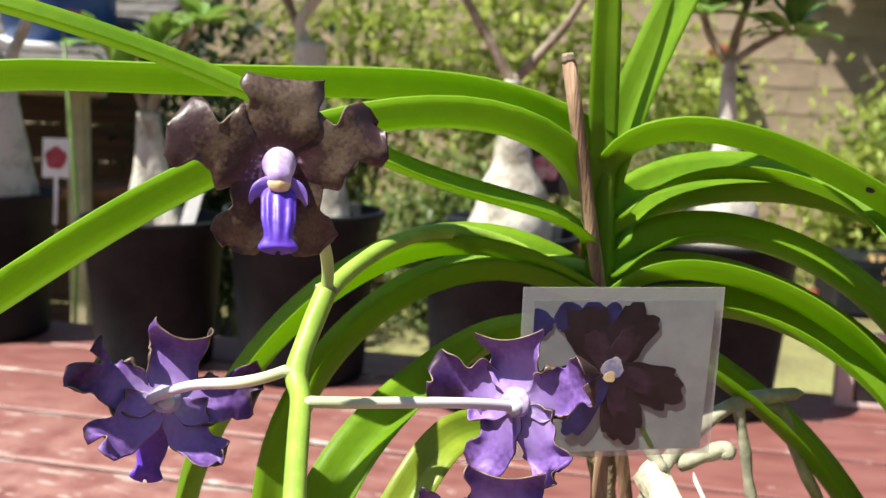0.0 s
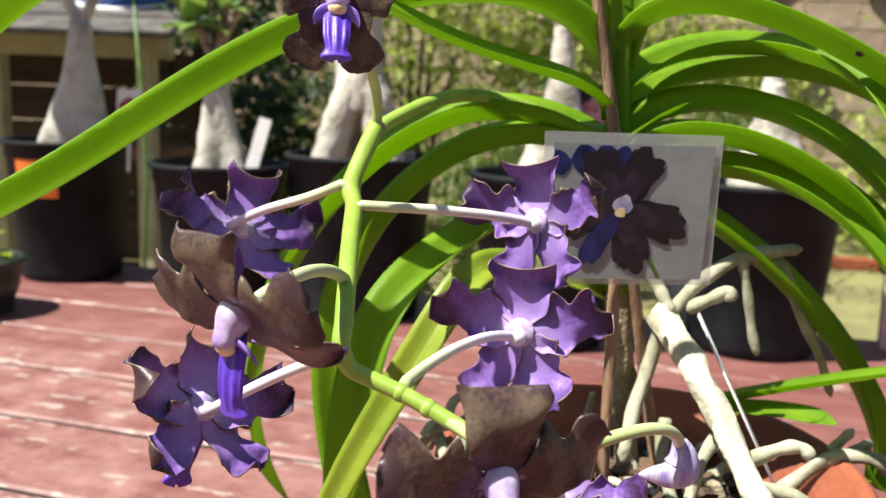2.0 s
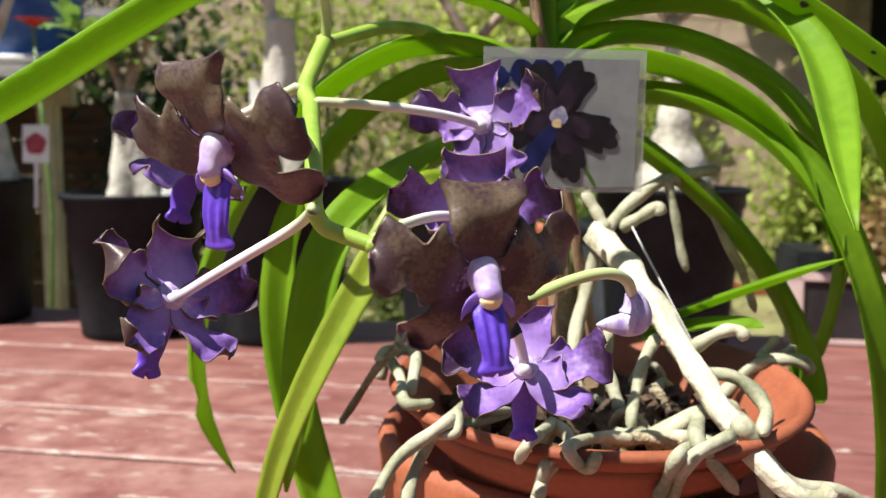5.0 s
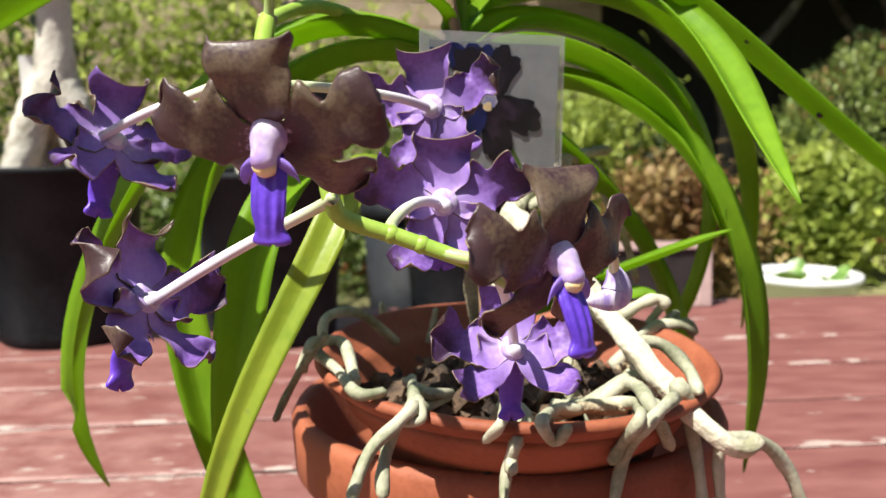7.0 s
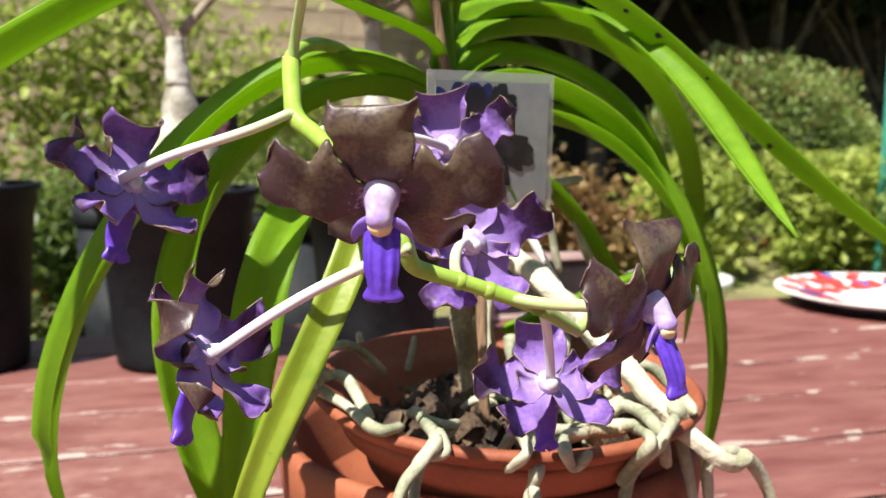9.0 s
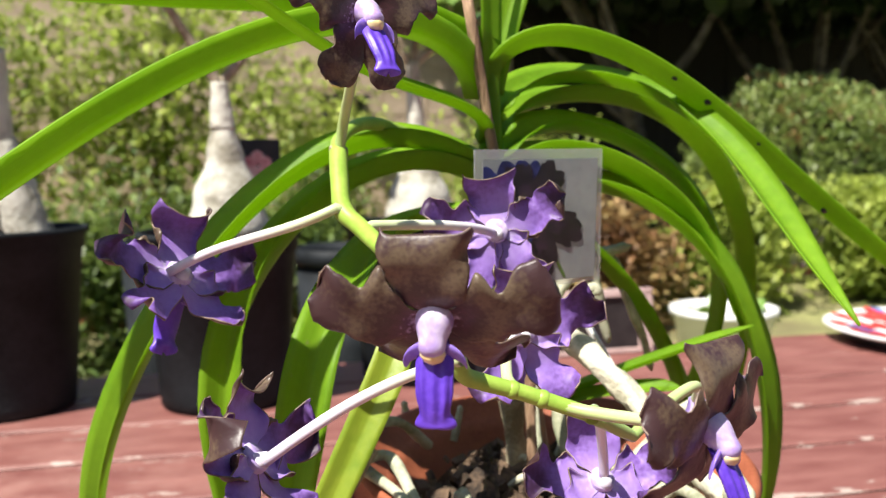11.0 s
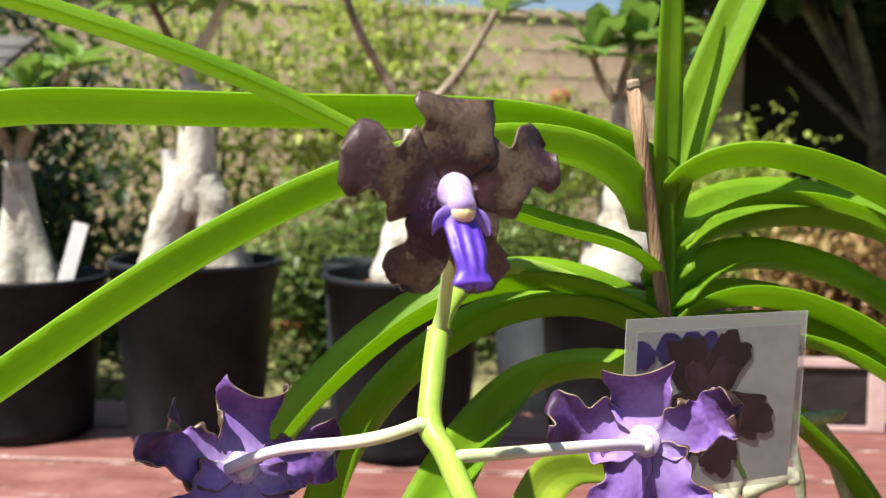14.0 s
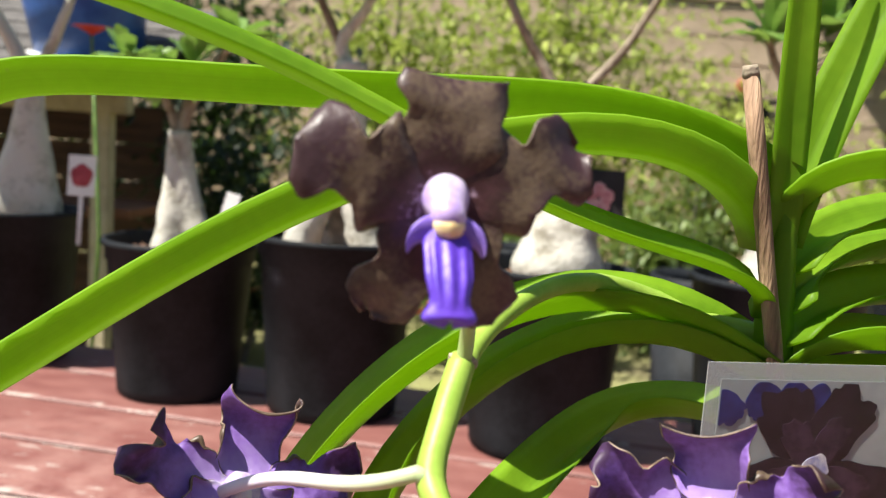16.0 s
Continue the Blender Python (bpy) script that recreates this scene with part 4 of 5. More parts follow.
def root(pts, r, mat_):
    bm = bmesh.new()
    path = smooth_path([clear_of_pot(Vector(q), r) for q in pts])
    sd = R.random() * 50
    tube(bm, path, lambda u: 0.66 * r * (1.08 - 0.14 * u + 0.10 * math.sin(u * 17 + sd)) * (1 if u < 0.94 else math.sqrt(max(0.06, 1 - ((u - 0.94) / 0.06) ** 2))), 10, 0.22, sd)
    return part("aerial_root", bm, mat_, orchid, m=OI)


root(((0.066, 0.400, 0.971), (0.052, 0.345, 0.975), (0.040, 0.330, 0.972), (0.025, 0.322, 0.962), (0.014, 0.310, 0.945)), 0.0046, ROOT)
root(((0.106, 0.340, 0.963), (0.096, 0.325, 0.959), (0.089, 0.318, 0.949), (0.084, 0.310, 0.934)), 0.004, ROOT)
root(((0.194, 0.350, 0.963), (0.170, 0.335, 0.957), (0.154, 0.328, 0.942), (0.144, 0.320, 0.918)), 0.0046, ROOT)
root(((0.150, 0.365, 0.959), (0.175, 0.360, 0.973), (0.193, 0.350, 0.972), (0.199, 0.340, 0.953), (0.201, 0.332, 0.927), (0.202, 0.330, 0.903)), 0.0052, ROOT)
root(((0.100, 0.350, 0.971), (0.091, 0.332, 0.967), (0.080, 0.325, 0.960)), 0.004, ROOT)
root(((0.136, 0.340, 0.966), (0.121, 0.335, 0.969), (0.110, 0.330, 0.965), (0.116, 0.327, 0.956), (0.125, 0.330, 0.962)), 0.0042, ROOT)
root(((0.136, 0.370, 0.959), (0.144, 0.348, 0.965), (0.163, 0.346, 0.965), (0.183, 0.345, 0.962)), 0.005, ROOT)
root(((0.075, 0.470, 0.975), (0.049, 0.450, 0.998), (0.028, 0.440, 0.999), (0.023, 0.430, 0.984)), 0.0044, ROOT)
root(((0.013, 0.440, 0.970), (0.017, 0.435, 0.982), (0.028, 0.420, 0.975), (0.035, 0.400, 0.966), (0.048, 0.385, 0.970)), 0.0046, ROOT)
root(((0.082, 0.520, 0.963), (0.080, 0.520, 0.977), (0.078, 0.520, 0.990)), 0.0036, ROOT)
root(((0.105, 0.500, 0.965), (0.108, 0.500, 0.976), (0.110, 0.500, 0.988)), 0.0036, ROOT)
root(((0.063, 0.400, 0.970), (0.065, 0.360, 0.975), (0.081, 0.380, 0.967), (0.046, 0.340, 0.970), (0.053, 0.335, 0.971), (0.054, 0.345, 0.980)), 0.004, ROOT)
root(((0.024, 0.420, 0.994), (0.013, 0.415, 0.983), (-0.000, 0.410, 0.964), (-0.007, 0.400, 0.955)), 0.0034, ROOT_TAN)
root(((0.038, 0.420, 0.966), (0.033, 0.420, 0.989), (0.017, 0.420, 0.990), (0.013, 0.415, 0.985)), 0.0046, ROOT)
root(((0.173, 0.375, 1.001), (0.184, 0.365, 1.012), (0.192, 0.362, 1.014), (0.197, 0.360, 1.010)), 0.0048, ROOT)
root(((0.177, 0.365, 0.992), (0.193, 0.360, 0.990), (0.203, 0.350, 0.979), (0.206, 0.345, 0.966)), 0.0052, ROOT)
root(((0.162, 0.400, 1.002), (0.152, 0.385, 0.992), (0.146, 0.375, 0.977), (0.140, 0.360, 0.964)), 0.0046, ROOT)
root(((0.228, 0.460, 0.950), (0.238, 0.455, 0.974), (0.250, 0.452, 0.992)), 0.0048, ROOT)
root(((0.232, 0.455, 0.950), (0.247, 0.452, 0.974), (0.260, 0.450, 0.986)), 0.0048, ROOT)
root(((0.212, 0.450, 0.952), (0.236, 0.445, 0.976), (0.258, 0.440, 0.980), (0.266, 0.440, 0.972)), 0.0062, ROOT)
root(((0.130, 0.445, 1.077), (0.136, 0.440, 1.067), (0.142, 0.435, 1.056)), 0.0055, ROOT)
root(((0.139, 0.440, 1.054), (0.133, 0.440, 1.026), (0.125, 0.430, 1.002), (0.118, 0.410, 0.981)), 0.006, ROOT)
root(((0.142, 0.430, 0.999), (0.140, 0.420, 0.982), (0.143, 0.410, 0.969), (0.145, 0.400, 0.961)), 0.0055, ROOT)
root(((0.140, 0.440, 1.054), (0.156, 0.450, 1.069), (0.174, 0.455, 1.082), (0.190, 0.460, 1.087), (0.214, 0.460, 1.091)), 0.0058, ROOT)
root(((0.181, 0.456, 1.085), (0.186, 0.455, 1.065), (0.190, 0.455, 1.045), (0.194, 0.455, 1.030)), 0.004, ROOT)
root(((0.152, 0.445, 1.057), (0.162, 0.440, 1.064), (0.170, 0.435, 1.070), (0.172, 0.435, 1.065)), 0.0055, ROOT)
root(((0.186, 0.460, 1.084), (0.204, 0.465, 1.081), (0.217, 0.470, 1.057), (0.234, 0.475, 1.029), (0.246, 0.480, 1.001)), 0.0046, ROOT)
root(((0.096, 0.360, 0.954), (0.101, 0.350, 0.969), (0.106, 0.335, 0.966), (0.095, 0.325, 0.956), (0.088, 0.310, 0.949)), 0.005, ROOT)
root(((0.125, 0.350, 0.959), (0.137, 0.345, 0.965), (0.153, 0.345, 0.963), (0.166, 0.345, 0.962)), 0.005, ROOT_TAN)
root(((0.151, 0.360, 0.959), (0.171, 0.355, 0.972), (0.177, 0.345, 0.962), (0.186, 0.335, 0.941)), 0.0052, ROOT)
root(((0.179, 0.360, 0.959), (0.168, 0.340, 0.958), (0.153, 0.330, 0.948), (0.143, 0.320, 0.944)), 0.0046, ROOT)
root(((0.060, 0.370, 0.967), (0.048, 0.345, 0.971), (0.038, 0.335, 0.964), (0.032, 0.325, 0.952), (0.030, 0.315, 0.943)), 0.0046, ROOT)
root(((0.181, 0.325, 0.979), (0.208, 0.330, 0.948), (0.237, 0.335, 0.941), (0.259, 0.340, 0.923), (0.274, 0.340, 0.895)), 0.006, ROOT)
root(((0.214, 0.330, 0.946), (0.210, 0.330, 0.935), (0.213, 0.330, 0.909)), 0.0046, ROOT)

rr = random.Random(21)
for i in range(14):
    a, q = rr.uniform(0, 6.28), rr.uniform(0.02, 0.075)
    c = POTM @ Vector((q * math.cos(a), q * math.sin(a), 0.142))
    d = Vector((rr.uniform(-1, 1), rr.uniform(-1, 1), 0)).normalized() * rr.uniform(0.02, 0.05)
    root((c, c + d * 0.4 + Vector((0, 0, rr.uniform(0.008, 0.022))), c + d * 0.8 + Vector((0, 0, rr.uniform(0.004, 0.018))), c + d * 1.1 - Vector((0, 0, 0.012))), rr.uniform(0.0028, 0.0044), ROOT if rr.random() < 0.75 else ROOT_TAN)

# ---- card, tag and stakes ----
for a, b in (((0.0855, 0.4355, 1.249), (0.151, 0.446, 0.92)), ((0.1072, 0.406, 1.10), (0.1065, 0.393, 0.93))):
    bm = bmesh.new()
    stake = thing("wooden_stake", "weathered wooden stake pushed into the pot", "stake", "stakes", m=Matrix.Translation(b))
    back = Matrix.Translation(-Vector(b))
    tube(bm, [Vector(a).lerp(Vector(b), 0.012 + 0.988 * k / 14) for k in range(15)], (0.0030, 0.0032), 10, 0.3, R.random())
    part("shaft", bm, BAMBOO, stake, m=back)
    bm = bmesh.new()
    tube(bm, [Vector(a).lerp(Vector(b), 0.0125 * k / 3) for k in range(4)], (0.0027, 0.0030), 10, 0.45, R.random())
    part("cut_end", bm, TWIG, stake, "darker frayed cut end", m=back)

TL, TR, BL = Vector((0.0714, 0.3845, 1.1527)), Vector((0.1568, 0.4010, 1.1530)), Vector((0.0672, 0.3855, 1.0795))
cx, cy = (TR - TL), (TL - BL)
CW, CH = cx.length, cy.length
cxn = cx.normalized()
cyn = (cy - cxn * cy.dot(cxn)).normalized()
CM = Matrix((cxn, cyn, cxn.cross(cyn))).transposed().to_4x4()
CM.translation = BL
card = thing("photo_card", "laminated photo of the same dark flower, fixed to a stake", "plant label", m=CM)


def flat(name, pts, z, mat_, label="", th=0.0002):
    bm = bmesh.new()
    a = [bm.verts.new((x * CW, y * CH, z)) for x, y in pts]
    b = [bm.verts.new((x * CW, y * CH, z - th)) for x, y in pts]
    bm.faces.new(a)
    bm.faces.new(b[::-1])
    for i in range(len(a)):
        bm.faces.new((a[i], b[i], b[(i + 1) % len(a)], a[(i + 1) % len(a)]))
    return part(name, bm, mat_, card, label, smooth=False)


flat("laminate_sheet", ((0, 0), (1, 0), (1, 1), (0, 1)), 0.0, FILM, "clear plastic border", 0.0006)
flat("print", ((0.05, 0.04), (0.94, 0.04), (0.955, 0.93), (0.05, 0.93)), 0.0008, GREY, "grey printed background")


def printed_petal(c, ang, ln, wd, z, mat_, seed, frill=0.10):
    """A printed tepal: narrow at its base, broad and frilled at its end."""
    rr2, pts = random.Random(seed), []
    ph = [rr2.uniform(0, 6.28) for _ in range(3)]
    for k in range(64):
        g = 2 * math.pi * k / 64
        out = 0.5 + 0.5 * math.cos(g)
        r = 1 + frill * out * (0.9 * math.sin(5 * g + ph[0]) + 0.7 * math.sin(9 * g + ph[1]) + 0.3 * math.sin(17 * g + ph[2]))
        x = (0.5 + 0.5 * math.copysign(abs(math.cos(g)) ** 0.75, math.cos(g)) * r) * ln
        y = 0.5 * math.copysign(abs(math.sin(g)) ** 0.8, math.sin(g)) * r * wd * (0.35 + 0.65 * out**0.7)
        px, py = c[0] + (x * math.cos(ang) - y * math.sin(ang)) * CH / CW, c[1] + x * math.sin(ang) + y * math.cos(ang)
        pts.append((min(0.945, max(0.055, px)), min(0.92, max(0.05, py))))
    flat("print_shape", pts, z, mat_)


CC = (0.445, 0.525)
for at, ang, ln, wd, sd in (((0.05, 0.88), -60, 0.16, 0.18, 3), ((0.20, 0.92), -70, 0.16, 0.22, 5), ((0.33, 0.93), -80, 0.17, 0.22, 6), ((0.45, 0.92), -100, 0.13, 0.16, 8)):
    printed_petal(at, radians(ang), ln, wd, 0.00105, PRINT_BLUE, sd)
for n, (g, ln, wd) in enumerate(((121, 0.41, 0.33), (63, 0.41, 0.32), (-20, 0.46, 0.31), (-73, 0.44, 0.30), (198, 0.41, 0.30))):
    printed_petal(CC, radians(g), ln, wd, 0.0011 + 0.00006 * n, PRINT_DARK, n + 1, 0.11)
    printed_petal(CC, radians(g), ln * 0.62, wd * 0.52, 0.00142 + 0.00001 * n, PRINT_MAUVE, n + 21)
printed_petal((CC[0] - 0.01, CC[1] - 0.04), radians(236), 0.40, 0.19, 0.0015, PRINT_BLUE, 9, 0.07)
printed_petal((CC[0] - 0.05, CC[1]), radians(10), 0.13, 0.15, 0.0016, PRINT_PALE, 11, 0.05)
printed_petal((CC[0] - 0.035, CC[1] - 0.045), radians(10), 0.07, 0.08, 0.00168, ANTHER, 15, 0.05)
printed_petal((CC[0] + 0.15, 0.235), radians(-58), 0.22, 0.035, 0.00108, GREEN, 12, 0.02)
flat("film_gloss", ((0.01, 0.01), (0.99, 0.01), (0.99, 0.99), (0.01, 0.99)), 0.0021, FILM_CLEAR, "glossy clear film", 0.0002)

bm = bmesh.new()
box(bm, (0.0008, 0.016, 0.125), (0, 0, 0), 0.0003)
ta, tb = Vector((0.206, 0.398, 0.955)), Vector((0.156, 0.425, 1.055))
tz = (tb - ta).normalized()
ty = Vector((0.22, 0.96, -0.1))
ty = (ty - tz * ty.dot(tz)).normalized()
single("plant_tag", bm, WHITE, "white plastic plant tag leaning in the pot", "plant tag", m=Matrix.Translation((ta + tb) / 2) @ Matrix((ty.cross(tz), ty, tz)).transposed().to_4x4())

# ---- nursery pots with desert roses ----


def leaf_blade(bm, at, way, size, up=Vector((0, 0, 1)), wide=0.42):
    """A small bent leaf of six faces."""
    t = way.normalized()
    s = t.cross(up)
    s = s.normalized() if s.length > 1e-4 else t.orthogonal().normalized()
    n = s.cross(t)
    prof = ((0.0, 0.05, 0), (0.35, 0.85, 0.06), (0.75, 1.0, 0.06), (1.0, 0.1, -0.06))
    vs = []
    for u, w, z in prof:
        c = at + t * (u * size) + n * (z * size)
        vs.append((bm.verts.new(c + s * (w * wide * size * 0.5) + n * size * 0.05), bm.verts.new(c), bm.verts.new(c - s * (w * wide * size * 0.5) + n * size * 0.05)))
    for a, b in zip(vs, vs[1:]):
        bm.faces.new((a[0], a[1], b[1], b[0]))
        bm.faces.new((a[1], a[2], b[2], b[1]))


def rosette(name, at, size, count, parent, mi, seed, mat_=None):
    bm, r2 = bmesh.new(), random.Random(seed)
    for i in range(count):
        a = i * 2.4 + r2.uniform(-0.3, 0.3)
        e = r2.uniform(-0.25, 1.1)
        w = Vector((math.cos(a) * math.cos(e), math.sin(a) * math.cos(e), math.sin(e)))
        leaf_blade(bm, Vector(at) + w * size * 0.1 - Vector((0, 0, size * 0.25 * r2.random())), w, size * r2.uniform(0.7, 1.2), wide=0.55)
    return part(name, bm, mat_ or GREEN, parent, m=mi)


def nursery_pot(name, c, r, h, label, mat_=None):
    """A tapered plastic pot with a rolled rim and a low ridge; returns the thing."""
    pot = thing(name, label, "plant pot", "nursery pots", m=pose(c[0], c[1], TOP + 0.001))
    bm = bmesh.new()
    lathe(bm, [(0.0001, 0.006), (r * 0.74, 0.004), (r * 0.76, 0.0), (r * 0.80, 0.004), (r * 0.81, 0.02), (r * 0.955, h - 0.036), (r * 0.985, h - 0.034), (r * 0.99, h - 0.012), (r * 1.035, h - 0.010), (r * 1.04, h - 0.003), (r * 1.025, h), (r * 0.985, h), (r * 0.975, h - 0.004), (r * 0.94, h - 0.05), (r * 0.79, 0.012), (0.0001, 0.01)], 56)
    part("pot_body", bm, mat_ or BLACK, pot)
    bm = bmesh.new()
    r2 = random.Random(int(c[0] * 1000))
    bmesh.ops.create_circle(bm, cap_ends=True, segments=40, radius=r * 0.95)
    for v in bm.verts:
        v.co.z = h - 0.035
    for i in range(150):
        a, q = r2.uniform(0, 6.28), r * 0.9 * math.sqrt(r2.random())
        s = r2.uniform(0.006, 0.014)
        box(bm, (s, s, s * 0.7), (q * math.cos(a), q * math.sin(a), h - 0.032 + r2.uniform(0, 0.006)), 0, Euler((r2.random() * 3, r2.random() * 3, 0)).to_matrix())
    part("soil", bm, SOIL, pot, "pinkish brown gritty soil", smooth=False)
    return pot


PEAR = ((0, 0.84), (0.18, 1.0), (0.42, 0.78), (0.72, 0.28), (1, 0.0))


def bulb(bm, base, top, r0, r1, lobes=0, seed=0, flare=0.35):
    n, loops, k = 20, [], 28
    for i in range(n + 1):
        u = i / n
        c = Vector(base).lerp(Vector(top), u)
        r = r1 + (r0 - r1) * (eased(PEAR, u) if flare > 0.6 else (1 - u) ** 1.6 * (1 + flare * math.sin(u * 3.14)))
        ring = []
        for j in range(k):
            g = 2 * math.pi * j / k
            q = r * (1 + (0.28 * math.cos(lobes * g + seed) * (1 - u) ** 2 if lobes else 0) + 0.10 * noise.noise(Vector((math.cos(g), math.sin(g), u * 3 + seed)) * 1.6))
            ring.append(c + Vector((q * math.cos(g), q * math.sin(g), 0)))
        loops.append(ring)
    rings(bm, loops)


def desert_rose(c, zr, build, label, limbs=(), tufts=()):
    """A swollen grey caudex with limbs and leaf tufts; places are given in the world."""
    t = thing("desert_rose", label, "potted plant", "desert roses", m=pose(c[0], c[1], zr - 0.04))
    mi = t.matrix_basis.inverted()
    for k, piece in enumerate(build):
        bm = bmesh.new()
        piece(bm)
        part("root_leg" if k else "caudex", bm, CAUDEX, t, m=mi)
    for pts, r in limbs:
        bm = bmesh.new()
        tube(bm, smooth_path(pts), (r, r * 0.6), 9, 0.2, R.random() * 9)
        part("branch", bm, TWIG if r < 0.011 else CAUDEX, t, m=mi)
    for k, (at, size, count) in enumerate(tufts):
        rosette("leaf_tuft", at, size, count, t, mi, k + int(c[0] * 100))
    return t


H1, H2 = 0.285, 0.265
RIM1, RIM2 = TOP + H1, TOP + H2
PA, PB, PC, PD, PE = (-0.87, 1.765), (-0.50, 1.625), (-0.222, 1.585), (0.115, 1.475), (0.475, 1.50)
pa = nursery_pot("nursery_pot", PA, 0.125, H1, "black plastic nursery pot with an orange sticker, on the table")
bm = bmesh.new()
for i in range(9):
    a0 = radians(-118 + i * 5.5)
    for z in (0.175, 0.255):
        bm.verts.new((0.1255 * (0.80 + 0.155 * z / 0.25) * math.cos(a0) * 1.012, 0.1255 * (0.80 + 0.155 * z / 0.25) * math.sin(a0) * 1.012, z))
bm.verts.ensure_lookup_table()
for i in range(8):
    bm.faces.new((bm.verts[2 * i], bm.verts[2 * i + 2], bm.verts[2 * i + 3], bm.verts[2 * i + 1]))
part("sticker", bm, ORANGE, pa, "orange price sticker")
nursery_pot("nursery_pot", PB, 0.127, H2, "black plastic nursery pot of gritty soil, on the table")
nursery_pot("nursery_pot", PC, 0.135, H1 + 0.01, "black plastic nursery pot of pinkish soil, on the table")
nursery_pot("nursery_pot", PD, 0.129, H1, "black plastic nursery pot with a dusty rim, on the table")
nursery_pot("nursery_pot", PE, 0.130, H1, "black plastic nursery pot in shade, on the table")

# The two large tufts and their limb end are added out of view to shade the caudex.
desert_rose(PA, RIM1, (lambda bm: bulb(bm, (-0.85, 1.77, RIM1 - 0.04), (-0.838, 1.77, 1.27), 0.070, 0.024, 3, 1),), "grey bottle-shaped desert rose with bare limbs and added shading tufts",
            (((( -0.838, 1.77, 1.26), (-0.870, 1.77, 1.33), (-0.91, 1.76, 1.41), (-0.93, 1.75, 1.50), (-0.99, 1.69, 1.60)), 0.014), (((-0.838, 1.77, 1.26), (-0.80, 1.77, 1.34), (-0.77, 1.76, 1.40), (-0.73, 1.76, 1.50)), 0.012)),
            (((-0.75, 1.76, 1.50), 0.06, 12), ((-1.00, 1.68, 1.61), 0.14, 36), ((-1.08, 1.65, 1.63), 0.14, 30)))
desert_rose(PB, RIM2, (lambda bm: bulb(bm, (-0.50, 1.63, RIM2 - 0.04), (-0.512, 1.63, 1.20), 0.056, 0.020, 4, 2), lambda bm: bulb(bm, (-0.455, 1.60, RIM2 - 0.04), (-0.49, 1.625, 1.11), 0.022, 0.012, 0, 4)), "white-barked desert rose with glossy leaves",
            ((((-0.512, 1.63, 1.19), (-0.535, 1.63, 1.25), (-0.565, 1.62, 1.31)), 0.010), (((-0.512, 1.63, 1.19), (-0.48, 1.63, 1.27), (-0.42, 1.62, 1.36)), 0.010), (((-0.512, 1.63, 1.19), (-0.50, 1.64, 1.27), (-0.49, 1.64, 1.32)), 0.008)),
            (((-0.555, 1.62, 1.27), 0.075, 16), ((-0.42, 1.62, 1.36), 0.075, 16), ((-0.49, 1.63, 1.31), 0.07, 14), ((-0.60, 1.62, 1.32), 0.06, 12)))


LEGS = [lambda bm: bulb(bm, (-0.222, 1.585, 1.12), (-0.218, 1.585, 1.33), 0.040, 0.026, 0, 3)]
for x, y, r in ((-0.292, 1.57, 0.028), (-0.165, 1.56, 0.032), (-0.222, 1.64, 0.030)):
    LEGS.append(lambda bm, x=x, y=y, r=r: tube(bm, smooth_path(((-0.222, 1.585, 1.19), ((x - 0.222) / 2, (y + 1.585) / 2, 1.12), (x, y, RIM1 - 0.03))), (0.034, r), 12, 0.25, x))


desert_rose(PC, RIM1, LEGS, "desert rose standing on two thick pale root legs",
            ((((-0.220, 1.585, 1.31), (-0.235, 1.58, 1.36), (-0.20, 1.57, 1.41), (-0.17, 1.56, 1.47)), 0.012), (((-0.220, 1.585, 1.31), (-0.25, 1.58, 1.38), (-0.29, 1.57, 1.46)), 0.010)),
            (((-0.29, 1.57, 1.47), 0.085, 18), ((-0.17, 1.56, 1.48), 0.085, 18)))
desert_rose(PD, RIM1, (lambda bm: bulb(bm, (0.130, 1.47, RIM1 - 0.04), (0.126, 1.47, 1.215), 0.068, 0.017, 0, 1, 0.75), lambda bm: bulb(bm, (0.126, 1.47, 1.20), (0.122, 1.47, 1.275), 0.021, 0.014)), "pear-shaped pale desert rose with two forked limbs",
            ((((0.122, 1.47, 1.27), (0.085, 1.47, 1.33), (0.035, 1.46, 1.41), (0.0, 1.46, 1.50)), 0.009), (((0.122, 1.47, 1.27), (0.165, 1.47, 1.32), (0.205, 1.47, 1.37), (0.255, 1.46, 1.46)), 0.009)),
            (((0.258, 1.46, 1.46), 0.075, 16), ((0.0, 1.46, 1.51), 0.08, 16)))
desert_rose(PE, RIM1, (lambda bm: bulb(bm, (0.478, 1.49, RIM1 - 0.04), (0.472, 1.49, 1.20), 0.066, 0.018, 0, 5, 0.75), lambda bm: bulb(bm, (0.472, 1.49, 1.19), (0.465, 1.49, 1.32), 0.016, 0.012)), "desert rose with a pinkish stem and glossy pale leaves",
            ((((0.465, 1.49, 1.31), (0.43, 1.49, 1.36), (0.41, 1.48, 1.41)), 0.008), (((0.465, 1.49, 1.31), (0.50, 1.49, 1.34), (0.55, 1.48, 1.37)), 0.008), (((0.465, 1.49, 1.31), (0.475, 1.49, 1.37), (0.49, 1.48, 1.43)), 0.008)),
            (((0.42, 1.48, 1.40), 0.085, 16), ((0.56, 1.48, 1.375), 0.08, 16), ((0.49, 1.48, 1.42), 0.09, 18)))

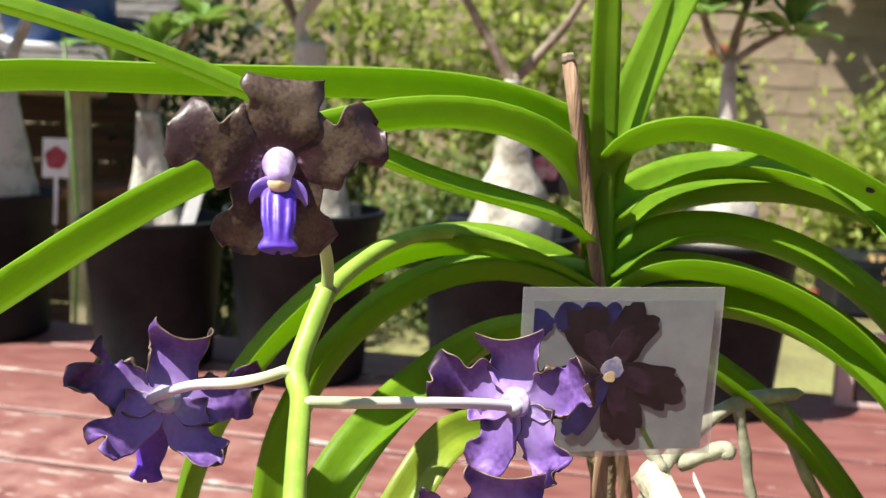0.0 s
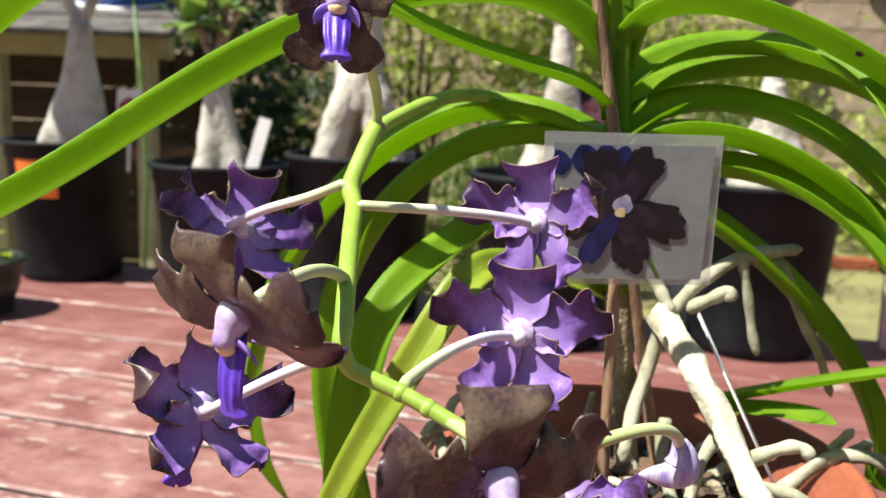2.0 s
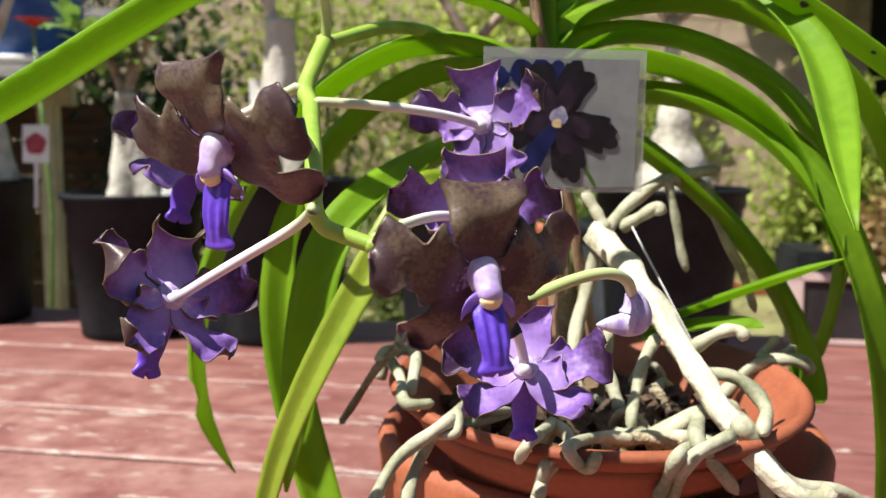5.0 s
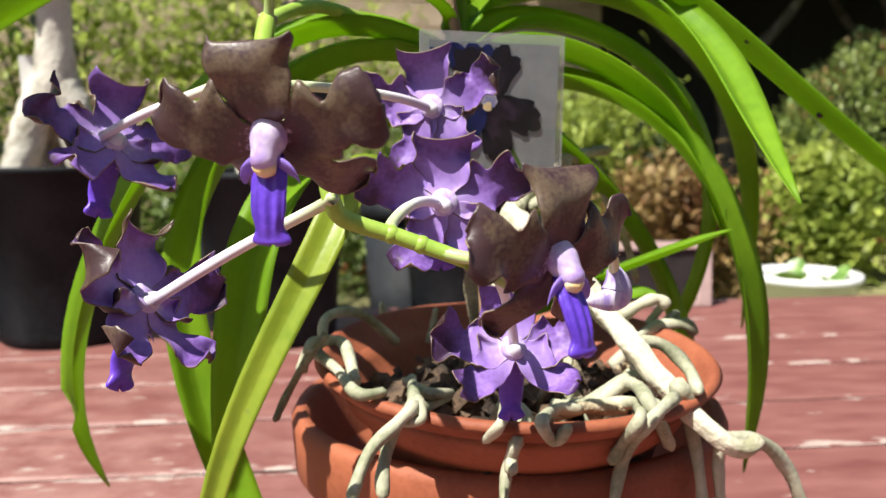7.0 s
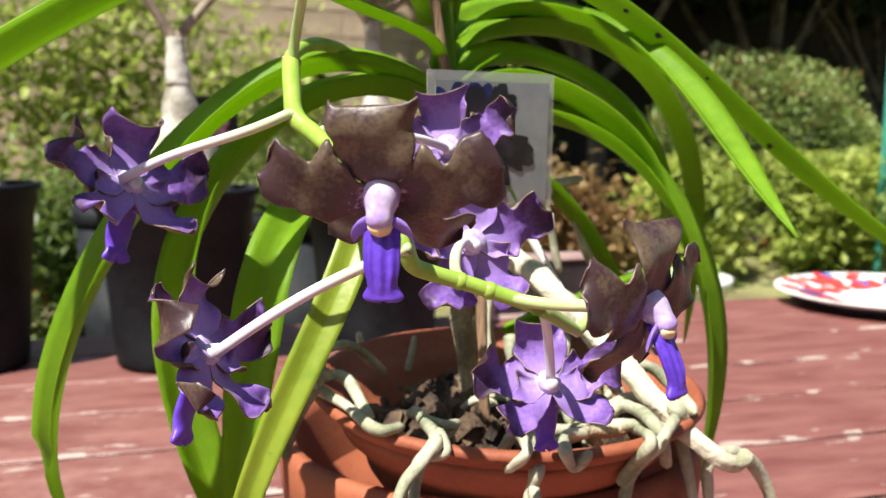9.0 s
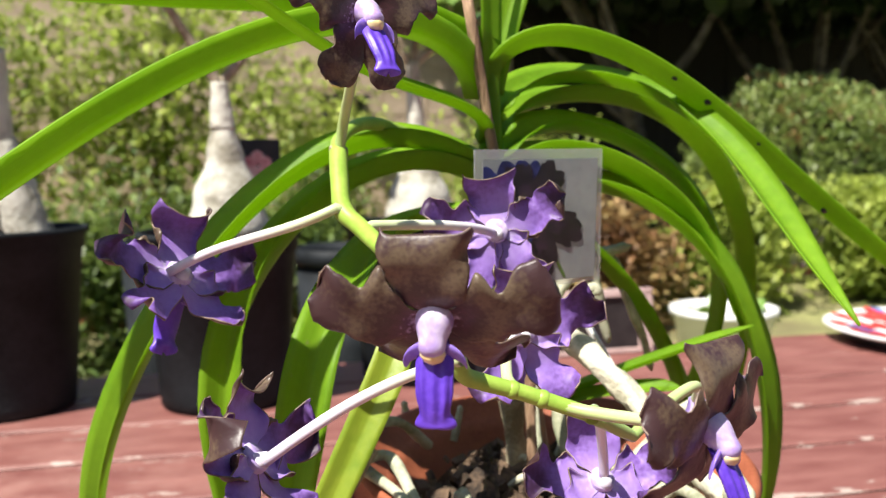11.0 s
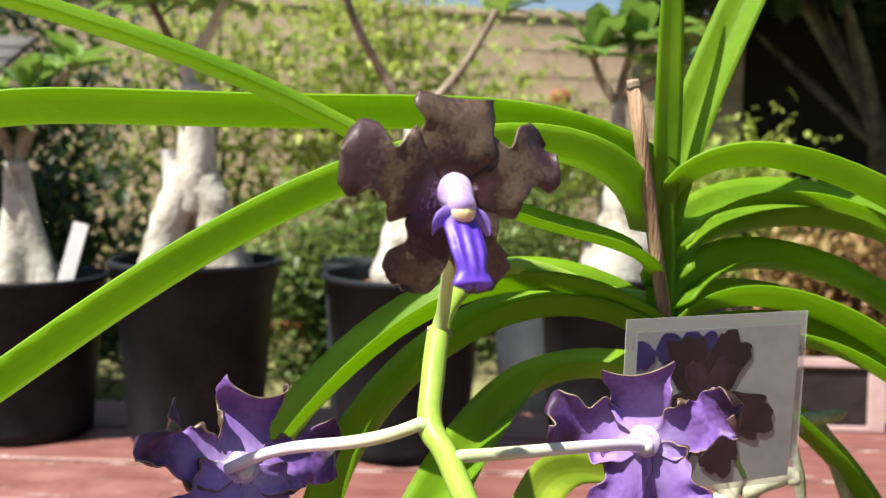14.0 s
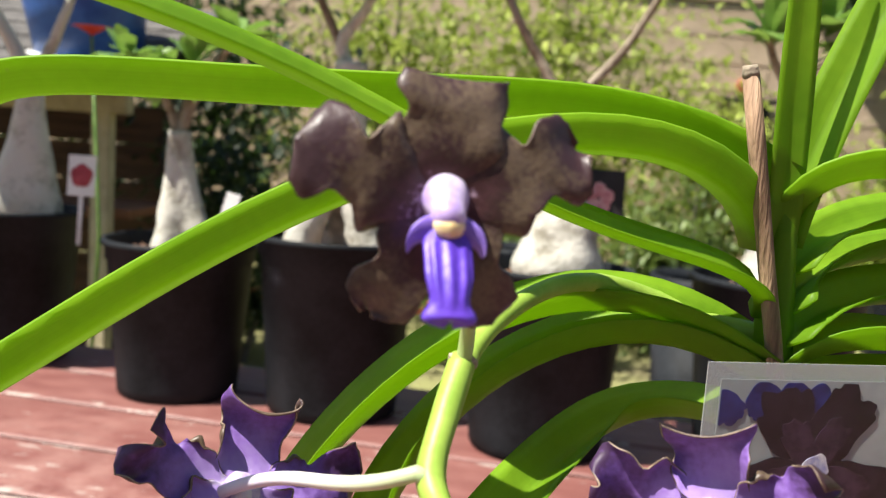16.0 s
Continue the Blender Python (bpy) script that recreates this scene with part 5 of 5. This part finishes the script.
# tags in the pots
for at, turn, size, mm, lab in (((-0.42, 1.58, RIM2 + 0.02), (-8, 14, 0), (0.024, 0.0012, 0.14), WHITE, "white plastic plant tag"), ((-0.262, 1.60, RIM1 + 0.07), (0, -2, 0), (0.024, 0.0012, 0.24), WHITE, "tall white and blue plant tag")):
    tg = thing("plant_tag", lab, "plant tag", "plant tags", m=pose(*at, *turn))
    bm = bmesh.new()
    box(bm, size, (0, 0, 0), 0.0003)
    part("strip", bm, mm, tg, smooth=False)
    if size[2] > 0.2:
        bm = bmesh.new()
        box(bm, (0.022, 0.0004, 0.09), (0, -0.0012, 0.02))
        part("writing_bar", bm, PRINT_PALE, tg, smooth=False)


def picture_tag(at, w, h, back, spot, label, rz=0):
    tg = thing("picture_tag", label, "plant tag", "plant tags", m=pose(*at, -6, 0, rz))
    bm = bmesh.new()
    box(bm, (w, 0.0015, h), (0, 0, 0), 0.0004)
    part("tag_card", bm, back, tg, smooth=False)
    bm = bmesh.new()
    box(bm, (0.008, 0.0014, 0.12), (0, 0.002, -h / 2 - 0.03), 0.0004)
    part("tag_stem", bm, WHITE, tg, smooth=False)
    bm = bmesh.new()
    for k in range(5):
        a = k * 1.2566 + 0.3
        bmesh.ops.create_uvsphere(bm, u_segments=10, v_segments=6, radius=w * (0.26 if back is WHITE else 0.15), matrix=Matrix.Translation((math.cos(a) * w * 0.17, -0.0016, math.sin(a) * w * 0.17)) @ Matrix.Diagonal((1, 0.04, 1, 1)))
    part("printed_flower", bm, spot, tg)


picture_tag((-0.725, 1.735, 1.105), 0.052, 0.075, WHITE, RED_PRINT, "white picture tag with a dark red flower")
ROSE = mat("rose_print", (0.50, 0.10, 0.13), (0.78, 0.50, 0.48), 40, 0.4, 0.0)
picture_tag((0.186, 1.50, 1.140), 0.080, 0.090, INK, ROSE, "black picture tag with a pale pink flower")

# small green pot
gp = nursery_pot("nursery_pot", (-0.89, 1.43), 0.088, 0.095, "dark green shallow plastic pot of succulents", GREENPOT)
rosette("succulent_leaf", (0, 0, 0.10), 0.07, 22, gp, None, 5, LEAF_OLD)

# framed panel
panel = thing("framed_panel", "small metal-framed dark panel standing on the table", "panel", m=pose(0.838, 1.50, TOP + 0.066, -4, 0, -10))
for sz, at in (((0.28, 0.018, 0.016), (0, 0, 0.057)), ((0.28, 0.018, 0.010), (0, 0, -0.060)), ((0.03, 0.018, 0.12), (0.125, 0, 0)), ((0.03, 0.018, 0.12), (-0.125, 0, 0))):
    bm = bmesh.new()
    box(bm, sz, at, 0.002)
    part("frame_bar", bm, PINK, panel, smooth=False)
bm = bmesh.new()
box(bm, (0.22, 0.008, 0.105), (0, 0.002, -0.002), 0.001)
part("dark_glass", bm, INK, panel, smooth=False)

# plate
plate = thing("painted_plate", "white dish painted with red and blue blotches, on the table", "dish", m=pose(1.58, 1.28, TOP))
bm = bmesh.new()
lathe(bm, [(0.0001, 0.006), (0.11, 0.0), (0.115, 0.001), (0.20, 0.020), (0.235, 0.031), (0.237, 0.034), (0.232, 0.035), (0.195, 0.027), (0.11, 0.012), (0.0001, 0.010)], 64)
part("dish_body", bm, WHITE, plate)
rr = random.Random(12)
for k in range(70):
    a, q = rr.uniform(0, 6.28), rr.uniform(0.125, 0.215)
    bm = bmesh.new()
    bmesh.ops.create_circle(bm, cap_ends=True, segments=9, radius=rr.uniform(0.010, 0.026))
    for v in bm.verts:
        v.co.x *= rr.uniform(0.7, 1.3)
    z = 0.0135 + (q - 0.11) * 0.182 + 0.002
    part("painted_blotch", bm, RED if k % 4 else BLUE, plate, smooth=False, m=Matrix.Rotation(a, 4, "Z") @ pose(q, 0, z, 0, -10.5, 0))
# Dark saucer shape standing in for the shadow beneath the plate.
bm = bmesh.new()
lathe(bm, [(0.0001, 0.0005), (0.15, 0.0005), (0.20, 0.012), (0.198, 0.015), (0.14, 0.004), (0.0001, 0.004)], 48)
part("base_shadow", bm, INK, plate, m=pose(0, 0, -0.0005))

# ---- garden behind ----


def shrub(name, at, size, count, mat_, label, seed, leaf_size=0.05, stems=7, wide=0.42, group="shrubs"):
    """Stems with a crown of single small leaves in uneven clumps."""
    r2 = random.Random(seed)
    t = thing(name, label, "shrub", group, m=pose(*at))
    clumps = []
    for k in range(stems):
        bm = bmesh.new()
        a = r2.uniform(0, 6.28)
        top = Vector((size[0] * 0.42 * math.cos(a) * r2.random(), size[1] * 0.42 * math.sin(a) * r2.random(), size[2] * r2.uniform(0.55, 0.95)))
        path = smooth_path(((top.x * 0.15, top.y * 0.15, -0.02), (top.x * 0.4, top.y * 0.4, top.z * 0.4), top), 4)
        tube(bm, path, (0.012 + 0.008 * size[2], 0.004), 5)
        part("stem", bm, TRUNK, t)
        for q in range(5):
            b = path[3 + (q * (len(path) - 4)) // 5]
            clumps.append((b + Vector((r2.uniform(-1, 1) * size[0], r2.uniform(-1, 1) * size[1], r2.uniform(-0.5, 0.7) * size[2])) * 0.2, size[2] * r2.uniform(0.08, 0.2)))
        clumps.append((top, size[2] * 0.16))
    bm = bmesh.new()
    for i in range(count):
        c, s = clumps[r2.randrange(len(clumps))]
        p = c + Vector((r2.gauss(0, 1) * s, r2.gauss(0, 1) * s, r2.gauss(0, 0.65) * s))
        p.z = max(0.02, p.z)
        leaf_blade(bm, p, Vector((r2.uniform(-1, 1), r2.uniform(-1, 1), r2.uniform(-0.6, 0.9))), leaf_size * r2.uniform(0.6, 1.3), wide=wide)
    part("crown", bm, mat_, t, smooth=False)
    return t


DENSE, BIG = 3.2, 1.08
SH = (
    ((0.45, 5.6), (1.7, 0.9, 2.0), 1900, SHRUB, "tall yellow-green feathery shrub before the wall", 0.075),
    ((1.55, 6.1), (1.1, 0.7, 1.3), 800, SHRUB, "thin yellow-green shrub before the wall", 0.07),
    ((2.45, 5.2), (1.0, 0.8, 1.15), 1000, SHRUB, "leafy green shrub in sun", 0.07),
    ((3.1, 5.9), (0.9, 0.8, 0.9), 1200, SHRUB_SHADE, "low green shrub, leaves coloured dark for shade", 0.06),
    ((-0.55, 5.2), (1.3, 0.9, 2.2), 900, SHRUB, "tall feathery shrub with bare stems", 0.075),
    ((-1.55, 4.6), (1.1, 0.9, 2.3), 1500, SHRUB_SHADE, "leafy shrub in the corner, coloured dark for shade", 0.08),
    ((-0.9, 3.5), (0.7, 0.5, 0.95), 700, SHRUB_SHADE, "low green pot plant among the beds, coloured dark for shade", 0.06),
    ((0.1, 3.9), (0.9, 0.6, 0.85), 1200, SHRUB_MID, "low mid-green bedding plant", 0.05),
    ((1.0, 4.2), (0.9, 0.6, 0.8), 1200, SHRUB_MID, "low green bedding plant", 0.05),
    ((2.35, 3.75), (0.9, 0.6, 0.62), 1500, SHRUB_RED, "reddish bedding plant beyond the table", 0.06),
    ((3.2, 3.9), (1.0, 0.6, 0.66), 1900, SHRUB, "yellow-green leafy bedding plant beyond the table", 0.075),
    ((4.35, 3.75), (1.1, 0.7, 0.66), 2000, SHRUB, "yellow-green leafy bedding plant in sun", 0.075),
    ((6.3, 4.3), (1.3, 1.0, 1.0), 1900, SHRUB, "bright leafy shrub at the garden's edge", 0.08),
)
for k, (c, s, n, mm, lab, lf) in enumerate(SH):
    low = c[0] > 2
    shrub("shrub", (c[0], c[1], GZ), s, int(n * DENSE * (1.5 if low else 1)), mm, lab, 40 + k, lf * (1.0 if low else BIG))


def dome_shrub(at, size, count, seed):
    """A clipped round shrub: leaves over lumpy domes, dark within."""
    r2 = random.Random(seed)
    t = thing("shrub", "rounded grey-green shrub with small reddish tips", "shrub", "shrubs", m=pose(*at))
    for k in range(6):
        bm = bmesh.new()
        a = k * 1.05
        tube(bm, smooth_path(((0.03 * math.cos(a), 0.03 * math.sin(a), -0.02), (0.2 * math.cos(a), 0.2 * math.sin(a), 0.35), (size[0] * 0.6 * math.cos(a), size[1] * 0.6 * math.sin(a), size[2] * 0.75)), 4), (0.018, 0.006), 5)
        part("stem", bm, TRUNK, t)
    crown, tips = bmesh.new(), bmesh.new()
    for i in range(count):
        g, e = r2.uniform(0, 6.28), math.asin(r2.uniform(-0.75, 1))
        w = Vector((math.cos(g) * math.cos(e), math.sin(g) * math.cos(e), math.sin(e)))
        lump = 1 + 0.16 * noise.noise(w * 2.6 + Vector((seed, 0, 0))) + 0.14 * noise.noise(w * 7)
        q = lump * (1 - 0.25 * r2.random() ** 2)
        p = Vector((w.x * size[0], w.y * size[1], w.z * size[2] * 0.5)) * q + Vector((0, 0, size[2] * 0.5))
        if p.z > 0.02:
            top = w.z > 0.25 and noise.noise(w * 9 + Vector((3, 0, 0))) > 0.25 and r2.random() < 0.5
            leaf_blade(tips if top else crown, p, w * 0.6 + Vector((r2.uniform(-1, 1), r2.uniform(-1, 1), r2.uniform(-0.3, 1))), r2.uniform(0.03, 0.055), wide=0.5)
    part("crown", crown, SHRUB_ROUND, t, smooth=False)
    tagged(part("new_growth", tips, SHRUB_RED, t, smooth=False), "reddish new leaves", kind="stuff")


dome_shrub((4.6, 4.75, GZ), (0.86, 0.7, 1.36), 15000, 71)

# trees before the fence, their crowns coloured dark for shade


def tree(at, h, seed, spread):
    r2 = random.Random(seed)
    t = thing("tree", "grey-limbed tree with an unseen dense crown added for shade", "tree", "trees by the fence", m=pose(*at))
    bm, tips = bmesh.new(), []
    tube(bm, smooth_path(((0, 0, -0.05), (0.08, 0.02, h * 0.25), (r2.uniform(-0.1, 0.1), 0, h * 0.45))), (0.10, 0.07), 9, 0.3)
    for k in range(7):
        a, e = r2.uniform(0, 6.28), r2.uniform(0.5, 1.2)
        w = Vector((math.cos(a) * math.cos(e), math.sin(a) * math.cos(e) * 0.6, math.sin(e)))
        b0 = Vector((0.03, 0, h * r2.uniform(0.25, 0.45)))
        p = b0 + w * h * 0.3
        q = b0 + w * h * 0.6 + Vector((r2.uniform(-0.3, 0.3), 0, 0.1))
        tube(bm, smooth_path((b0, p, q)), (0.055, 0.018), 7, 0.3)
        tips += [p, q]
    part("trunk", bm, TRUNK, t)
    # Broad leaf canopy above the view, added to keep sun off the fence.
    bm = bmesh.new()
    for i in range(5200):
        g, z = r2.uniform(0, 6.28), r2.uniform(0, 1)
        q = spread * math.sqrt(r2.random())
        p = Vector((q * math.cos(g), q * math.sin(g), h * (0.72 + 0.45 * z) + 0.3 * noise.noise(Vector((q * math.cos(g), q * math.sin(g), seed)) * 1.2)))
        leaf_blade(bm, p, Vector((r2.uniform(-1, 1), r2.uniform(-1, 1), r2.uniform(-0.8, 0.3))), r2.uniform(0.16, 0.3), wide=0.6)
    part("crown", bm, SHRUB_SHADE, t, smooth=False)


for k, (x, y) in enumerate(((4.3, 6.3), (5.9, 6.0), (7.6, 6.2), (9.3, 5.8), (6.8, 4.9))):
    tree((x, y, GZ), 3.0, 60 + k, 1.9)

# wall shelf with a clay pot
bm = bmesh.new()
box(bm, (0.42, 0.16, 0.035), (0, 0, 0), 0.004)
for s in (-0.15, 0.15):
    box(bm, (0.03, 0.12, 0.30), (s, 0.02, -0.165), 0.003)
single("wall_shelf", bm, DARKENED_WOOD, "dark wooden shelf bracketed to the wall", "shelf", smooth=False, m=pose(1.98, WALL_Y - 0.085, 1.64))
bm = bmesh.new()
lathe(bm, [(0.0001, 0.0), (0.05, 0.0), (0.085, 0.06), (0.08, 0.11), (0.055, 0.14), (0.05, 0.14), (0.07, 0.10), (0.0001, 0.02)], 24)
single("clay_pot", bm, CLAY, "small round clay pot on the wall shelf", "plant pot", m=pose(1.97, WALL_Y - 0.09, 1.66))

# white tubs and dark planter on the ground
tub = thing("plastic_tub", "white plastic tub of soil on the ground", "tub", m=pose(2.15, 2.63, GZ + 0.01))
r, h = 0.188, 0.27
bm = bmesh.new()
lathe(bm, [(0.0001, 0.0), (r * 0.8, 0.0), (r * 0.95, h - 0.03), (r * 1.05, h - 0.025), (r * 1.05, h), (r * 0.97, h), (r * 0.9, h - 0.04), (r * 0.78, 0.015), (0.0001, 0.012)], 48)
part("tub_wall", bm, WHITE, tub)
bm = bmesh.new()
lathe(bm, [(0.0001, h - 0.075), (r * 0.5, h - 0.07), (r * 0.89, h - 0.08), (r * 0.85, h - 0.11), (0.0001, h - 0.11)], 40, 0.1)
part("soil", bm, SOIL, tub)
rosette("seedling", (-0.05, 0, h - 0.06), 0.11, 14, tub, None, 31)
rosette("seedling", (0.10, -0.05, h - 0.06), 0.09, 12, tub, None, 32)
bm = bmesh.new()
box(bm, (1.9, 0.5, 0.28), (0, 0, 0.14), 0.02)
single("planter", bm, BLACK, "long black planter box among the beds", "planter", smooth=False, m=pose(2.9, 4.45, GZ + 0.01, 0, 0, -8))

# terracotta and black pots on the ground behind the table
for c, r, h, mm in (((0.13, 2.65), 0.11, 0.62, BLACK), ((0.66, 2.6), 0.15, 0.58, BLACK), ((0.36, 2.8), 0.11, 0.55, CLAY)):
    lp = thing("plant_pot", "tall plastic plant pot on the lawn" if mm is BLACK else "tall terracotta plant pot on the lawn", "plant pot", "pots on the lawn", m=pose(c[0], c[1], GZ + 0.005))
    bm = bmesh.new()
    lathe(bm, [(0.0001, 0.0), (r * 0.75, 0.0), (r * 0.95, h - 0.05), (r * 0.9, h - 0.06), (0.0001, h - 0.06)], 36)
    part("pot_body", bm, mm, lp)
    bm = bmesh.new()
    lathe(bm, [(r * 0.94, h - 0.052), (r * 1.03, h - 0.045), (r * 1.03, h), (r * 0.95, h), (r * 0.90, h - 0.055), (r * 0.94, h - 0.052)], 36)
    part("rim", bm, mm, lp)

# brick edging
edging = thing("brick_edging", "row of pink bricks edging the lawn", "edging", kind="structure")
bm = bmesh.new()
box(bm, (0.20, 0.09, 0.06), (0, 0, 0), 0.006)
brick_me = mesh_of("brick", bm, CLAY, False)
for i in range(40):
    ob = new("brick", brick_me)
    ob.parent = edging
    ob.matrix_basis = pose(-2.6 + i * 0.212, 4.75 + 0.03 * math.sin(i), GZ + 0.035, 0, 0, R.uniform(-4, 4))

# potting shelter
shed = thing("potting_shelter", "low timber shelter with cream posts and shingled roof", "shed", m=pose(-1.75, 3.1, GZ))
for x in (-0.85, -0.30, 0.12, 0.62):
    bm = bmesh.new()
    box(bm, (0.055, 0.055, 1.0), (x, -0.3, 0.5), 0.004)
    part("post", bm, CREAM, shed, smooth=False)
for x0, x1 in ((-0.85, -0.30), (-0.30, 0.12), (0.12, 0.62)):
    for k in range(7):
        bm = bmesh.new()
        box(bm, (x1 - x0 - 0.02, 0.015, 0.13), ((x0 + x1) / 2, 0.25, 0.08 + k * 0.135), 0.003)
        part("board", bm, SHADED_BOARD, shed, smooth=False)
for k in range(6):
    bm = bmesh.new()
    box(bm, (1.75, 0.19, 0.018), (-0.1, -0.42 + k * 0.15, 1.02 + k * 0.055), 0.003, Euler((radians(18), 0, 0)).to_matrix())
    part("shingle_course", bm, ROOFM, shed, "grey shingle roof", smooth=False)
bm = bmesh.new()
box(bm, (1.6, 0.06, 0.07), (-0.1, -0.3, 0.96), 0.004)
part("beam", bm, CREAM, shed, smooth=False)
bm = bmesh.new()
box(bm, (1.6, 0.35, 0.03), (-0.1, -0.1, 0.62), 0.004)
part("bench_top", bm, REDWOOD, shed, smooth=False)
bucket = thing("blue_bucket", "blue plastic bucket standing upside down on the roof", "bucket", m=pose(-1.25, 2.98, GZ + 1.095, 14, 0, 0))
bm = bmesh.new()
lathe(bm, [(0.0001, 0.02), (0.165, 0.02), (0.19, 0.24), (0.17, 0.27), (0.14, 0.30), (0.0001, 0.32)], 32)
part("bucket_body", bm, BLUE, bucket)
bm = bmesh.new()
lathe(bm, [(0.16, 0.0), (0.185, 0.0), (0.187, 0.03), (0.16, 0.032), (0.16, 0.0)], 32)
part("bucket_rim", bm, WHITE, bucket, "white rim")
bm = bmesh.new()
tube(bm, smooth_path(((0, 0, 0), (0.01, 0, 0.9), (0.03, 0, 1.9))), (0.02, 0.018), 8)
single("garden_stake", bm, mat("green_stake", (0.03, 0.22, 0.16), (0.05, 0.32, 0.24), 10, 0.5, 0.05), "teal plastic garden stake in the bed", "stake", m=pose(4.28, 3.45, GZ - 0.02))
# red blossom
blossom = thing("red_blossom", "single red blossom on a thin green stalk", "flower", m=pose(-1.02, 2.45, GZ))
bm = bmesh.new()
for k in range(9):
    leaf_blade(bm, Vector((0, 0, 1.12)), Vector((math.cos(k * 0.7), math.sin(k * 0.7), 0.5)), 0.055, wide=0.8)
part("petal_head", bm, RED, blossom)
bm = bmesh.new()
tube(bm, [Vector((0, 0, -0.02)), Vector((0.03, 0, 0.6)), Vector((0, 0, 1.12))], (0.006, 0.004), 6)
part("stalk", bm, GREEN, blossom)

# wall blocks, in courses
bm = bmesh.new()
box(bm, (0.392, 0.012, 0.192), (0, 0, 0), 0.004)
block_me = mesh_of("block", bm, WALLM, False)
n = 0
for row in range(10):
    for col in range(23):
        x = WALL_X1 - 0.2 - col * 0.4 - (0.2 if row % 2 else 0)
        ob = new("block", block_me)
        ob.parent = wall
        ob.matrix_basis = pose(x, WALL_Y + 0.012, GZ + 0.1 + row * 0.2 + 0.005)
